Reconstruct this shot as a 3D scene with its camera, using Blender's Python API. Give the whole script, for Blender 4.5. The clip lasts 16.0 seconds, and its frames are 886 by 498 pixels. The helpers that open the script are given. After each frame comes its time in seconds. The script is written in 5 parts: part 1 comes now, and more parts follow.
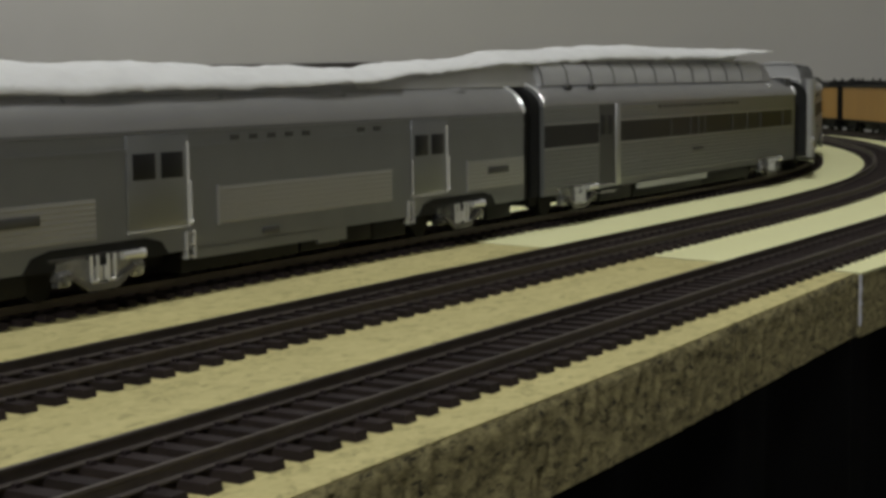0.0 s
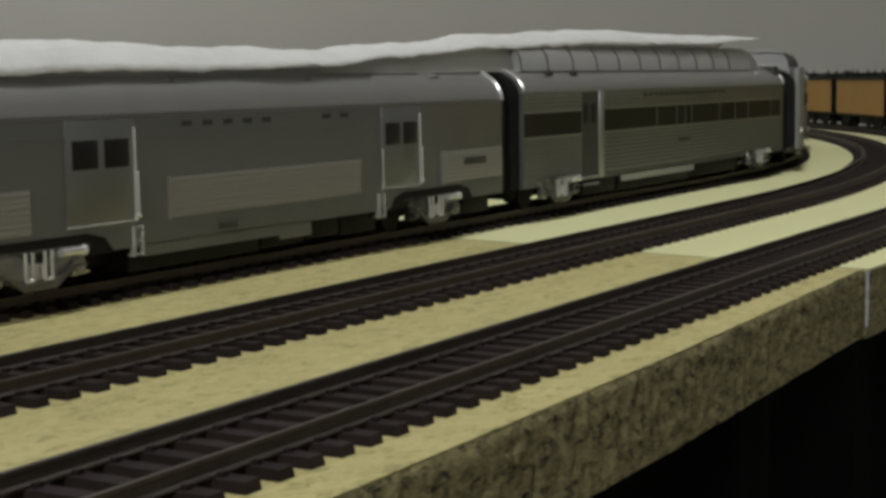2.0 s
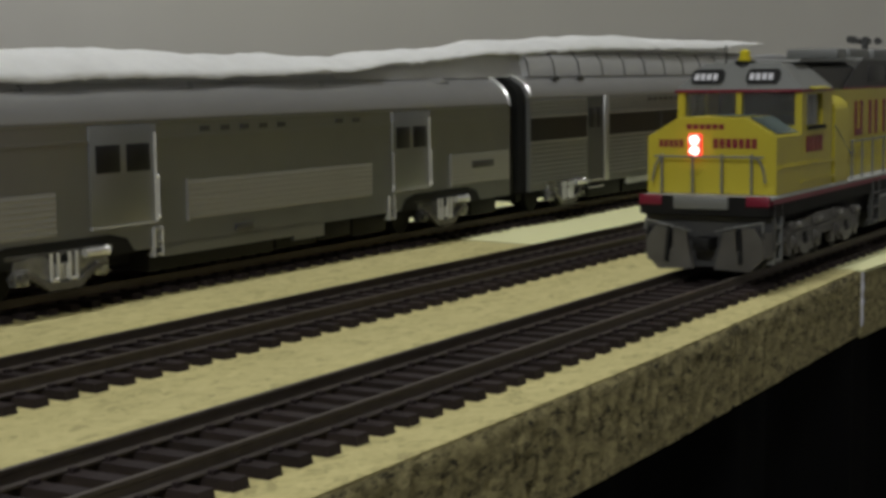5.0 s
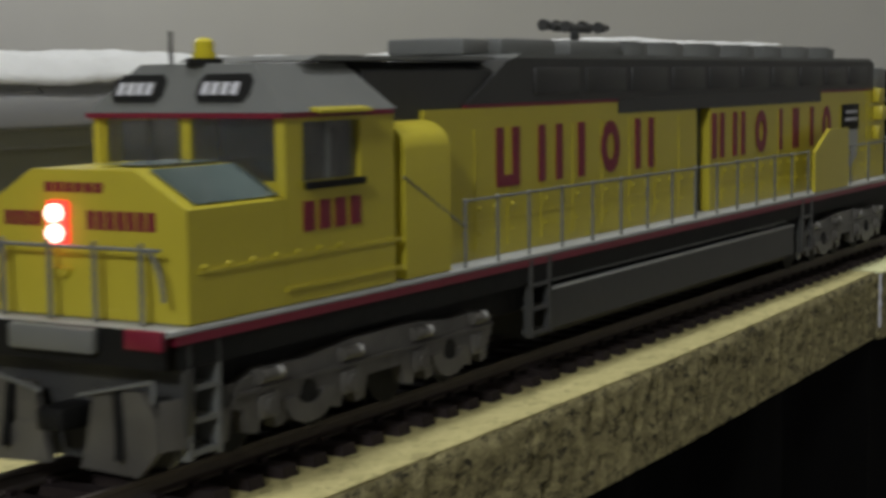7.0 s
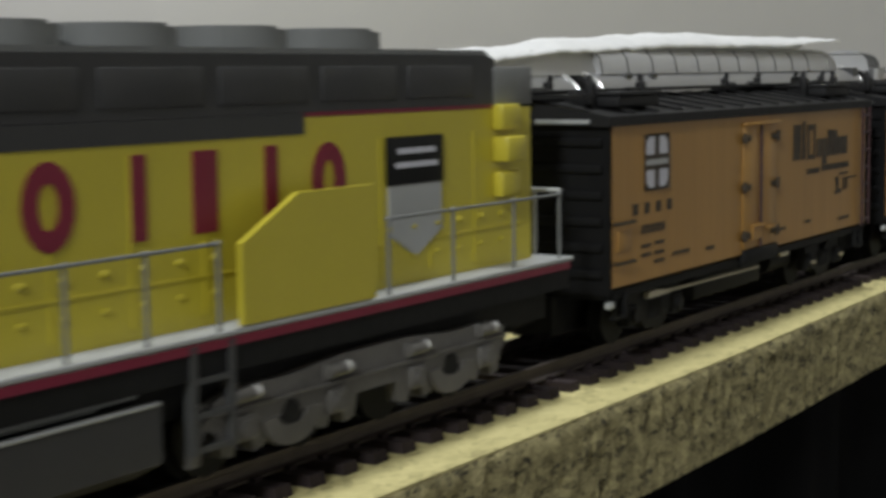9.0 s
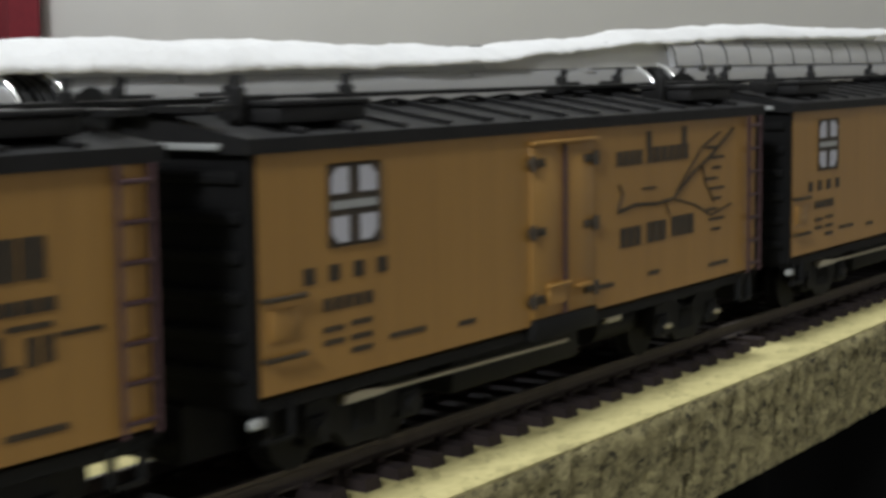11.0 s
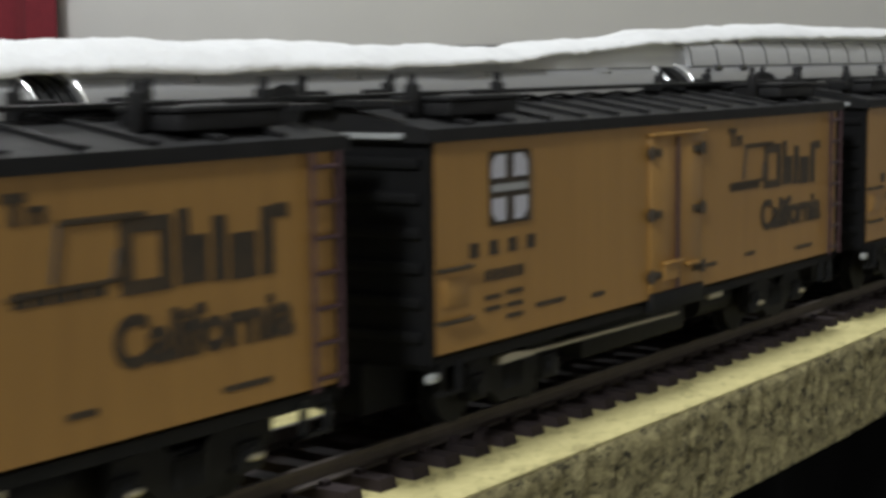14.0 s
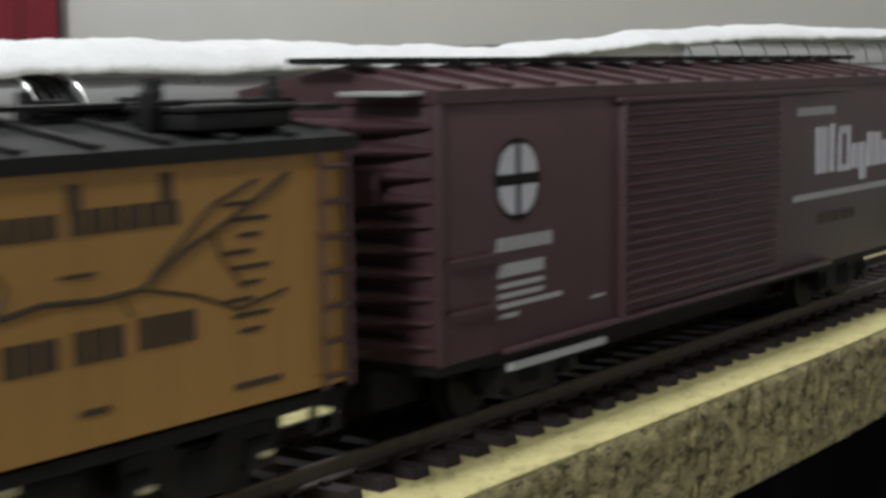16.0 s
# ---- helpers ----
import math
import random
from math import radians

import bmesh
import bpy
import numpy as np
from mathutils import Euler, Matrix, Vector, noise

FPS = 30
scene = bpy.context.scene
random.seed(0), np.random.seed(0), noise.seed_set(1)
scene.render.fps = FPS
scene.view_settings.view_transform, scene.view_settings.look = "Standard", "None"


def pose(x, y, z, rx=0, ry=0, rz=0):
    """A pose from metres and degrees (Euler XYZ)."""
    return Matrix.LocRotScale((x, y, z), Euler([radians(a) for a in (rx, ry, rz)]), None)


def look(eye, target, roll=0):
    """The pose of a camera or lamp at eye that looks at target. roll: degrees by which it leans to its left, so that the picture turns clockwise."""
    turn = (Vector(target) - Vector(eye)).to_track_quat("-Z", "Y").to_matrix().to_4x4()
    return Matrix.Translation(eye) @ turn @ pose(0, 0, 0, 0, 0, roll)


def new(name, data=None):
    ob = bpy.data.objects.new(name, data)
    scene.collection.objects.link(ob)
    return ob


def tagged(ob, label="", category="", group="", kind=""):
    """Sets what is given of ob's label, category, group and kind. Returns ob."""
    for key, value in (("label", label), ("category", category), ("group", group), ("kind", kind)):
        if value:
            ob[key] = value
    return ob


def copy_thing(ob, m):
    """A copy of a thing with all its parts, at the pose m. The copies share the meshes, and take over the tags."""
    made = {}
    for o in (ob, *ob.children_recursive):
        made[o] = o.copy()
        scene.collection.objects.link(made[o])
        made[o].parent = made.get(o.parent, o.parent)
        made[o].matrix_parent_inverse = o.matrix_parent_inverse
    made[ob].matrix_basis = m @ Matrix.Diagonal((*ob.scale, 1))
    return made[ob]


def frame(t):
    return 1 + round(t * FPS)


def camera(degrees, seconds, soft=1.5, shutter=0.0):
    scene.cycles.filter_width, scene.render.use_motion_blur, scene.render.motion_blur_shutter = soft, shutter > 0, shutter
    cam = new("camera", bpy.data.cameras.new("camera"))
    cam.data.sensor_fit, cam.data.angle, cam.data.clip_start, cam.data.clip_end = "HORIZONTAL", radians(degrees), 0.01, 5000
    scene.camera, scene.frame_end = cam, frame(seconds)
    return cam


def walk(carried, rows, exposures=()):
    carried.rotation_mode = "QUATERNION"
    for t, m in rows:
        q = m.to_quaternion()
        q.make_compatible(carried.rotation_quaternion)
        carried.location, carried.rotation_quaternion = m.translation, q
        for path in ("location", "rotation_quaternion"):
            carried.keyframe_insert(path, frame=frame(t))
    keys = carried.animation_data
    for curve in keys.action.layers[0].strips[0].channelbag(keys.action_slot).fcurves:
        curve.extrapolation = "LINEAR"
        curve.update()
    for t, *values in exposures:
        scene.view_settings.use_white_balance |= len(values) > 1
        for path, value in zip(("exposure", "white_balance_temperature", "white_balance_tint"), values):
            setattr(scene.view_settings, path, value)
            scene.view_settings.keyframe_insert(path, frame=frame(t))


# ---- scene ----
cam = camera(30.27, 16.0, soft=3.6, shutter=0.4)
walk(cam, [
    (0.0, pose(-0.1892, -0.1509, 0.0555, 84.107, 0.647, -60.048)),
    (0.5, pose(-0.1788, -0.1453, 0.0540, 84.093, 0.704, -60.365)),
    (1.0, pose(-0.1684, -0.1400, 0.0528, 84.051, 0.743, -60.609)),
    (1.5, pose(-0.1587, -0.1345, 0.0515, 84.021, 0.793, -60.802)),
    (2.0, pose(-0.1573, -0.1335, 0.0512, 84.024, 0.768, -60.900)),
    (2.5, pose(-0.1577, -0.1337, 0.0514, 84.004, 0.763, -60.905)),
    (3.0, pose(-0.1620, -0.1362, 0.0519, 84.013, 0.744, -60.855)),
    (3.5, pose(-0.1659, -0.1384, 0.0524, 84.036, 0.706, -60.789)),
    (6.0, pose(-0.1703, -0.1405, 0.0530, 84.052, 0.656, -60.512)),
    (6.5, pose(-0.1697, -0.1401, 0.0527, 84.093, 0.647, -60.376)),
    (7.0, pose(-0.1710, -0.1422, 0.0533, 84.054, 0.676, -59.835)),
    (7.5, pose(-0.1718, -0.1417, 0.0533, 84.024, 0.677, -59.347)),
    (8.0, pose(-0.1720, -0.1414, 0.0534, 84.040, 0.678, -59.118)),
    (10.5, pose(-0.1731, -0.1393, 0.0543, 83.603, 0.667, -56.207)),
    (11.0, pose(-0.1740, -0.1382, 0.0542, 83.600, 0.660, -55.890)),
    (11.5, pose(-0.1741, -0.1386, 0.0543, 83.565, 0.665, -55.566)),
    (12.0, pose(-0.1742, -0.1386, 0.0544, 83.575, 0.662, -55.393)),
    (12.5, pose(-0.1745, -0.1388, 0.0545, 83.575, 0.668, -55.335)),
    (14.0, pose(-0.1746, -0.1387, 0.0545, 83.575, 0.666, -55.335)),
    (16.0, pose(-0.1747, -0.1388, 0.0545, 83.585, 0.660, -55.320)),
], exposures=[(0.0, 0.0, 6350, 10), (3.5, 0.0, 6350, 10), (6.0, 0.08, 6300, 10), (7.0, 0.2, 6250, 10), (8.2, 0.56, 6150, 10), (10.3, 0.82, 6050, 11), (16.0, 0.82, 6050, 11)])

# ---- light: a dim room, one ceiling fixture over the layout, two added lamps
world = bpy.data.worlds.new("room_air")
scene.world = world
world.use_nodes = True
world.node_tree.nodes["Background"].inputs[0].default_value = (0.55, 0.55, 0.5, 1)
world.node_tree.nodes["Background"].inputs[1].default_value = 0.02


def area_lamp(name, place, target, size, watts, colour):
    data = bpy.data.lights.new(name, "AREA")
    data.shape, data.size, data.size_y, data.energy, data.color = "RECTANGLE", size[0], size[1], watts, colour
    ob = new(name, data)
    ob.matrix_world = look(place, target)
    return ob


# ceiling light over layout, one added towards far wall, unseen fill added behind camera
WARM = (1.0, 1.0, 0.965)
# the second is an unseen helper that brightens the wall
for spot, watts, size in (((0.20, 0.02, 1.60), 11.2, 0.22), ((1.45, 2.50, 1.60), 16.0, 0.4)):
    area_lamp("ceiling_light", spot, (spot[0], spot[1], 0), (size, size), watts, WARM)
# no lamp stands here: fill that brightens train sides and nose
area_lamp("standing_lamp_light", (-1.50, -0.37, 0.95), (0.2, 0.0, 0.0), (0.2, 0.2), 9.8, WARM)

# ---- materials
S = 0.1  # one unit of the plan is a tenth of a metre


def material(name, base, rough=0.6, metal=0.0, grain=(0, 0, 0.0), second=None, bump=0.0, bump_scale=200.0,
             per_object=0.0, stretch=(1, 1, 1), spec=0.5, emission=None):
    """grain: scale, detail, amount of mixing towards the second colour."""
    m = bpy.data.materials.new(name)
    m.use_nodes = True
    nt = m.node_tree
    b = nt.nodes["Principled BSDF"]
    b.inputs["Roughness"].default_value = rough
    b.inputs["Metallic"].default_value = metal
    b.inputs["Specular IOR Level"].default_value = spec
    b.inputs["Base Color"].default_value = (*base, 1)
    tc = nt.nodes.new("ShaderNodeTexCoord")
    mp = nt.nodes.new("ShaderNodeMapping")
    mp.inputs["Scale"].default_value = stretch
    nt.links.new(tc.outputs["Object"], mp.inputs["Vector"])
    colour = None
    if second is not None:
        n1 = nt.nodes.new("ShaderNodeTexNoise")
        n1.inputs["Scale"].default_value, n1.inputs["Detail"].default_value = grain[0], grain[1]
        n2 = nt.nodes.new("ShaderNodeTexNoise")
        n2.inputs["Scale"].default_value, n2.inputs["Detail"].default_value = grain[0] * 0.12, 3
        for n in (n1, n2):
            nt.links.new(mp.outputs[0], n.inputs["Vector"])
        add = nt.nodes.new("ShaderNodeMath")
        add.operation = "MULTIPLY"
        nt.links.new(n1.outputs[0], add.inputs[0])
        nt.links.new(n2.outputs[0], add.inputs[1])
        ramp = nt.nodes.new("ShaderNodeMapRange")
        ramp.inputs[1].default_value, ramp.inputs[2].default_value = 0.12, 0.42
        ramp.inputs[3].default_value, ramp.inputs[4].default_value = 0.0, grain[2]
        nt.links.new(add.outputs[0], ramp.inputs[0])
        mix = nt.nodes.new("ShaderNodeMix")
        mix.data_type = "RGBA"
        mix.inputs[6].default_value, mix.inputs[7].default_value = (*base, 1), (*second, 1)
        nt.links.new(ramp.outputs[0], mix.inputs[0])
        colour = mix.outputs[2]
    if per_object:
        info = nt.nodes.new("ShaderNodeObjectInfo")
        rng = nt.nodes.new("ShaderNodeMapRange")
        rng.inputs[3].default_value, rng.inputs[4].default_value = 1 - per_object, 1 + per_object
        nt.links.new(info.outputs["Random"], rng.inputs[0])
        hsv = nt.nodes.new("ShaderNodeHueSaturation")
        hsv.inputs["Color"].default_value = (*base, 1)
        nt.links.new(rng.outputs[0], hsv.inputs["Value"])
        if colour:
            nt.links.new(colour, hsv.inputs["Color"])
        colour = hsv.outputs[0]
    if colour:
        nt.links.new(colour, b.inputs["Base Color"])
    if bump:
        n3 = nt.nodes.new("ShaderNodeTexNoise")
        n3.inputs["Scale"].default_value, n3.inputs["Detail"].default_value = bump_scale, 4
        nt.links.new(mp.outputs[0], n3.inputs["Vector"])
        bp = nt.nodes.new("ShaderNodeBump")
        bp.inputs["Strength"].default_value, bp.inputs["Distance"].default_value = bump, 0.0006
        nt.links.new(n3.outputs[0], bp.inputs["Height"])
        nt.links.new(bp.outputs[0], b.inputs["Normal"])
    if emission:
        b.inputs["Emission Color"].default_value = (*emission[:3], 1)
        b.inputs["Emission Strength"].default_value = emission[3]
    return m


def chipboard(name, flake, glue, dark, scale, rough=0.85, bump=0.6, gaps=0.35, long=0.5):
    """Pressed wood flakes: two sizes of cells, dark gaps and glue between them."""
    m = bpy.data.materials.new(name)
    m.use_nodes = True
    nt = m.node_tree
    b = nt.nodes["Principled BSDF"]
    b.inputs["Roughness"].default_value = rough
    tc = nt.nodes.new("ShaderNodeTexCoord")
    mp = nt.nodes.new("ShaderNodeMapping")
    mp.inputs["Scale"].default_value = (long, 1, 1)
    nt.links.new(tc.outputs["Object"], mp.inputs["Vector"])
    v1, v2 = nt.nodes.new("ShaderNodeTexVoronoi"), nt.nodes.new("ShaderNodeTexVoronoi")
    v1.inputs["Scale"].default_value, v2.inputs["Scale"].default_value = scale, scale * 2.7
    warp = nt.nodes.new("ShaderNodeTexNoise")
    warp.inputs["Scale"].default_value, warp.inputs["Detail"].default_value = scale * 0.8, 5
    nt.links.new(mp.outputs[0], warp.inputs["Vector"])
    off = nt.nodes.new("ShaderNodeVectorMath")
    off.operation = "MULTIPLY_ADD"
    off.inputs[1].default_value = (0.9 / scale,) * 3
    nt.links.new(warp.outputs["Color"], off.inputs[0])
    nt.links.new(mp.outputs[0], off.inputs[2])
    for v in (v1, v2):
        nt.links.new(off.outputs[0], v.inputs["Vector"])
    sep1, sep2 = nt.nodes.new("ShaderNodeSeparateColor"), nt.nodes.new("ShaderNodeSeparateColor")
    nt.links.new(v1.outputs["Color"], sep1.inputs[0])
    nt.links.new(v2.outputs["Color"], sep2.inputs[0])
    avg = nt.nodes.new("ShaderNodeMath")
    avg.operation = "MULTIPLY_ADD"
    avg.inputs[1].default_value = 0.55
    nt.links.new(sep1.outputs[0], avg.inputs[0])
    half = nt.nodes.new("ShaderNodeMath")
    half.operation = "MULTIPLY"
    half.inputs[1].default_value = 0.45
    nt.links.new(sep2.outputs[1], half.inputs[0])
    nt.links.new(half.outputs[0], avg.inputs[2])
    ramp = nt.nodes.new("ShaderNodeValToRGB")
    e = ramp.color_ramp.elements
    e[0].position, e[0].color = 0.0, (*dark, 1)
    e[1].position, e[1].color = 0.95, (*flake, 1)
    mid = ramp.color_ramp.elements.new(gaps)
    mid.color = (*glue, 1)
    nt.links.new(avg.outputs[0], ramp.inputs[0])
    big = nt.nodes.new("ShaderNodeTexNoise")
    big.inputs["Scale"].default_value = scale * 0.04
    nt.links.new(tc.outputs["Object"], big.inputs["Vector"])
    hsv = nt.nodes.new("ShaderNodeHueSaturation")
    rng = nt.nodes.new("ShaderNodeMapRange")
    rng.inputs[3].default_value, rng.inputs[4].default_value = 0.90, 1.10
    nt.links.new(big.outputs[0], rng.inputs[0])
    nt.links.new(rng.outputs[0], hsv.inputs["Value"])
    nt.links.new(ramp.outputs[0], hsv.inputs["Color"])
    nt.links.new(hsv.outputs[0], b.inputs["Base Color"])
    bp = nt.nodes.new("ShaderNodeBump")
    bp.inputs["Strength"].default_value, bp.inputs["Distance"].default_value = bump, 0.0012
    nt.links.new(avg.outputs[0], bp.inputs["Height"])
    nt.links.new(bp.outputs[0], b.inputs["Normal"])
    return m


M = {
    "wall": material("painted_wall", (0.66, 0.64, 0.60), 0.9, grain=(6, 4, 0.5), second=(0.60, 0.58, 0.54), bump=0.15, bump_scale=90),
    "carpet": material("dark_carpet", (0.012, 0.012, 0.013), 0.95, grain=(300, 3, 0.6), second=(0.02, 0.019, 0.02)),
    # near-black, carries the deep shade below the table
    "sheet": material("under_table_dark", (0.0015, 0.0015, 0.0015), 0.95, grain=(200, 3, 0.6), second=(0.003, 0.003, 0.003), spec=0.1),
    "red": material("red_cloth", (0.20, 0.018, 0.026), 0.9, grain=(60, 4, 0.6), second=(0.14, 0.012, 0.02)),
    "ledge": material("dark_ledge", (0.05, 0.042, 0.035), 0.6, grain=(30, 4, 0.6), second=(0.03, 0.026, 0.022)),
    "chip_edge": chipboard("chipboard_edge", (0.47, 0.41, 0.195), (0.225, 0.194, 0.088), (0.010, 0.008, 0.005), 760, bump=1.0, gaps=0.30, long=0.40),
    "chip_top": chipboard("chipboard_top", (0.56, 0.497, 0.225), (0.48, 0.425, 0.185), (0.31, 0.27, 0.115), 420, bump=0.4, gaps=0.35, long=0.6),
    "board": material("pale_board", (0.77, 0.76, 0.43), 0.75, grain=(40, 4, 0.5), second=(0.71, 0.695, 0.37), bump=0.1, bump_scale=400),
    "tie": material("brown_plastic_tie", (0.021, 0.015, 0.015), 0.8, grain=(500, 4, 0.7), second=(0.032, 0.024, 0.023), bump=0.3, bump_scale=900, per_object=0.2, stretch=(3, 0.6, 1), spec=0.2),
    "rail": material("weathered_rail", (0.105, 0.088, 0.078), 0.5, 0.6, grain=(300, 4, 0.8), second=(0.065, 0.054, 0.048), bump=0.1, bump_scale=600),
    # the same silver twice: darker for shaded sides, lighter for lit roofs and trim
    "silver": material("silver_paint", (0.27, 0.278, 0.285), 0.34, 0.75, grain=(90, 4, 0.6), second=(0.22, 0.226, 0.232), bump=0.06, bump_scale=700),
    "silver_lit": material("lit_silver_paint", (0.44, 0.44, 0.445), 0.36, 0.7, grain=(60, 4, 0.7), second=(0.38, 0.38, 0.385), bump=0.06, bump_scale=500),
    "silver_panel": material("silver_side_panel", (0.40, 0.40, 0.39), 0.42, 0.6, grain=(60, 4, 0.6), second=(0.33, 0.33, 0.32), bump=0.06, bump_scale=500),
    "plough_grey": material("plough_grey_paint", (0.062, 0.063, 0.061), 0.4, grain=(120, 4, 0.6), second=(0.045, 0.045, 0.044), bump=0.1, bump_scale=500),
    "chrome": material("bright_metal", (0.85, 0.85, 0.83), 0.2, 0.6, grain=(200, 3, 0.5), second=(0.6, 0.6, 0.6)),
    "dark_glass": material("dark_glass", (0.010, 0.010, 0.011), 0.35, spec=0.3),
    "smoke_glass": material("smoked_glass", (0.40, 0.40, 0.40), 0.25, grain=(60, 3, 0.5), second=(0.32, 0.32, 0.32), spec=0.6),
    "black": material("black_plastic", (0.008, 0.008, 0.008), 0.65, grain=(200, 4, 0.6), second=(0.014, 0.014, 0.013), bump=0.2, bump_scale=600, spec=0.2),
    "roof_black": material("black_roof", (0.012, 0.012, 0.012), 0.6, grain=(150, 4, 0.7), second=(0.021, 0.020, 0.020), bump=0.2, bump_scale=500, spec=0.25),
    "end_black": material("dull_black_paint", (0.005, 0.005, 0.005), 0.75, grain=(150, 4, 0.7), second=(0.009, 0.009, 0.009), bump=0.2, bump_scale=500, spec=0.2),
    "grey_truck": material("grey_casting", (0.50, 0.50, 0.49), 0.24, 0.7, grain=(160, 4, 1.0), second=(0.06, 0.06, 0.058), bump=0.5, bump_scale=500),
    "yellow": material("yellow_paint", (0.545, 0.465, 0.042), 0.33, grain=(120, 4, 0.5), second=(0.47, 0.40, 0.026), bump=0.05, bump_scale=600),
    "grey_paint": material("grey_paint", (0.17, 0.175, 0.17), 0.42, grain=(120, 4, 0.6), second=(0.13, 0.135, 0.13), bump=0.05, bump_scale=500),
    "hood_grey": material("hood_dark_grey_paint", (0.036, 0.036, 0.036), 0.45, grain=(140, 4, 0.6), second=(0.026, 0.026, 0.026), bump=0.1, bump_scale=600),
    "casting": material("dull_grey_casting", (0.115, 0.11, 0.10), 0.36, grain=(140, 4, 0.9), second=(0.055, 0.051, 0.045), bump=0.35, bump_scale=420),
    "dark_grey": material("dark_grey_paint", (0.055, 0.055, 0.054), 0.5, grain=(120, 4, 0.6), second=(0.04, 0.04, 0.04), bump=0.1, bump_scale=600),
    "light_grey": material("light_grey_paint", (0.42, 0.43, 0.42), 0.45, grain=(120, 4, 0.6), second=(0.34, 0.35, 0.34)),
    "red_paint": material("red_paint", (0.20, 0.008, 0.034), 0.42, grain=(200, 3, 0.5), second=(0.16, 0.007, 0.016)),
    # green paint; its paler second tone stands in for glossy reflections
    "antiglare": material("green_antiglare_paint", (0.06, 0.085, 0.075), 0.22, grain=(30, 3, 1.0), second=(0.24, 0.30, 0.30)),
    "cab_glass": material("cab_glass", (0.05, 0.05, 0.052), 0.08, spec=0.7),
    "white": material("white_paint", (0.60, 0.60, 0.66), 0.5, grain=(200, 3, 0.5), second=(0.6, 0.6, 0.62)),
    "orange": material("orange_yellow_paint", (0.405, 0.222, 0.053), 0.42, grain=(420, 4, 0.7), second=(0.31, 0.165, 0.040), bump=0.10, bump_scale=500, stretch=(1, 1, 0.06)),
    "ink": material("black_ink", (0.030, 0.024, 0.016), 0.6, grain=(420, 4, 0.9), second=(0.085, 0.055, 0.025)),
    "boxbrown": material("oxide_red_brown", (0.074, 0.037, 0.040), 0.42, grain=(120, 4, 0.7), second=(0.048, 0.024, 0.024), bump=0.1, bump_scale=500),
    "tissue": material("white_tissue", (0.92, 0.92, 0.91), 0.9, grain=(160, 5, 0.8), second=(0.80, 0.80, 0.79), bump=0.9, bump_scale=420),
    "film": material("cloudy_film", (0.42, 0.42, 0.41), 0.35, grain=(40, 4, 0.6), second=(0.33, 0.33, 0.32), bump=0.3, bump_scale=120),
    "lamp_core": material("lamp_core", (0.9, 0.7, 0.6), 0.3, emission=(1.0, 0.42, 0.34, 5.0)),
    # red emission put around the headlights as their halo
    "lamp_halo": material("lamp_halo", (0.5, 0.05, 0.03), 0.4, emission=(1.0, 0.05, 0.03, 1.2)),
    "beacon": material("yellow_beacon", (0.65, 0.55, 0.02), 0.25),
    "brass": material("brass_rod", (0.55, 0.50, 0.36), 0.35, 0.8),
}


glass = M["cab_glass"].node_tree.nodes["Principled BSDF"].inputs
glass["Transmission Weight"].default_value, glass["Base Color"].default_value = 0.95, (0.75, 0.76, 0.76, 1)
film = M["film"].node_tree.nodes["Principled BSDF"].inputs
film["Transmission Weight"].default_value = 0.25
# thin paper lets a third of the light through
for key in ("tissue", "film"):
    nt = M[key].node_tree
    thin, mixer = nt.nodes.new("ShaderNodeBsdfTranslucent"), nt.nodes.new("ShaderNodeMixShader")
    thin.inputs[0].default_value, mixer.inputs[0].default_value = (0.85, 0.85, 0.84, 1), 0.2
    nt.links.new(nt.nodes["Principled BSDF"].outputs[0], mixer.inputs[1])
    nt.links.new(thin.outputs[0], mixer.inputs[2])
    nt.links.new(mixer.outputs[0], nt.nodes["Material Output"].inputs[0])


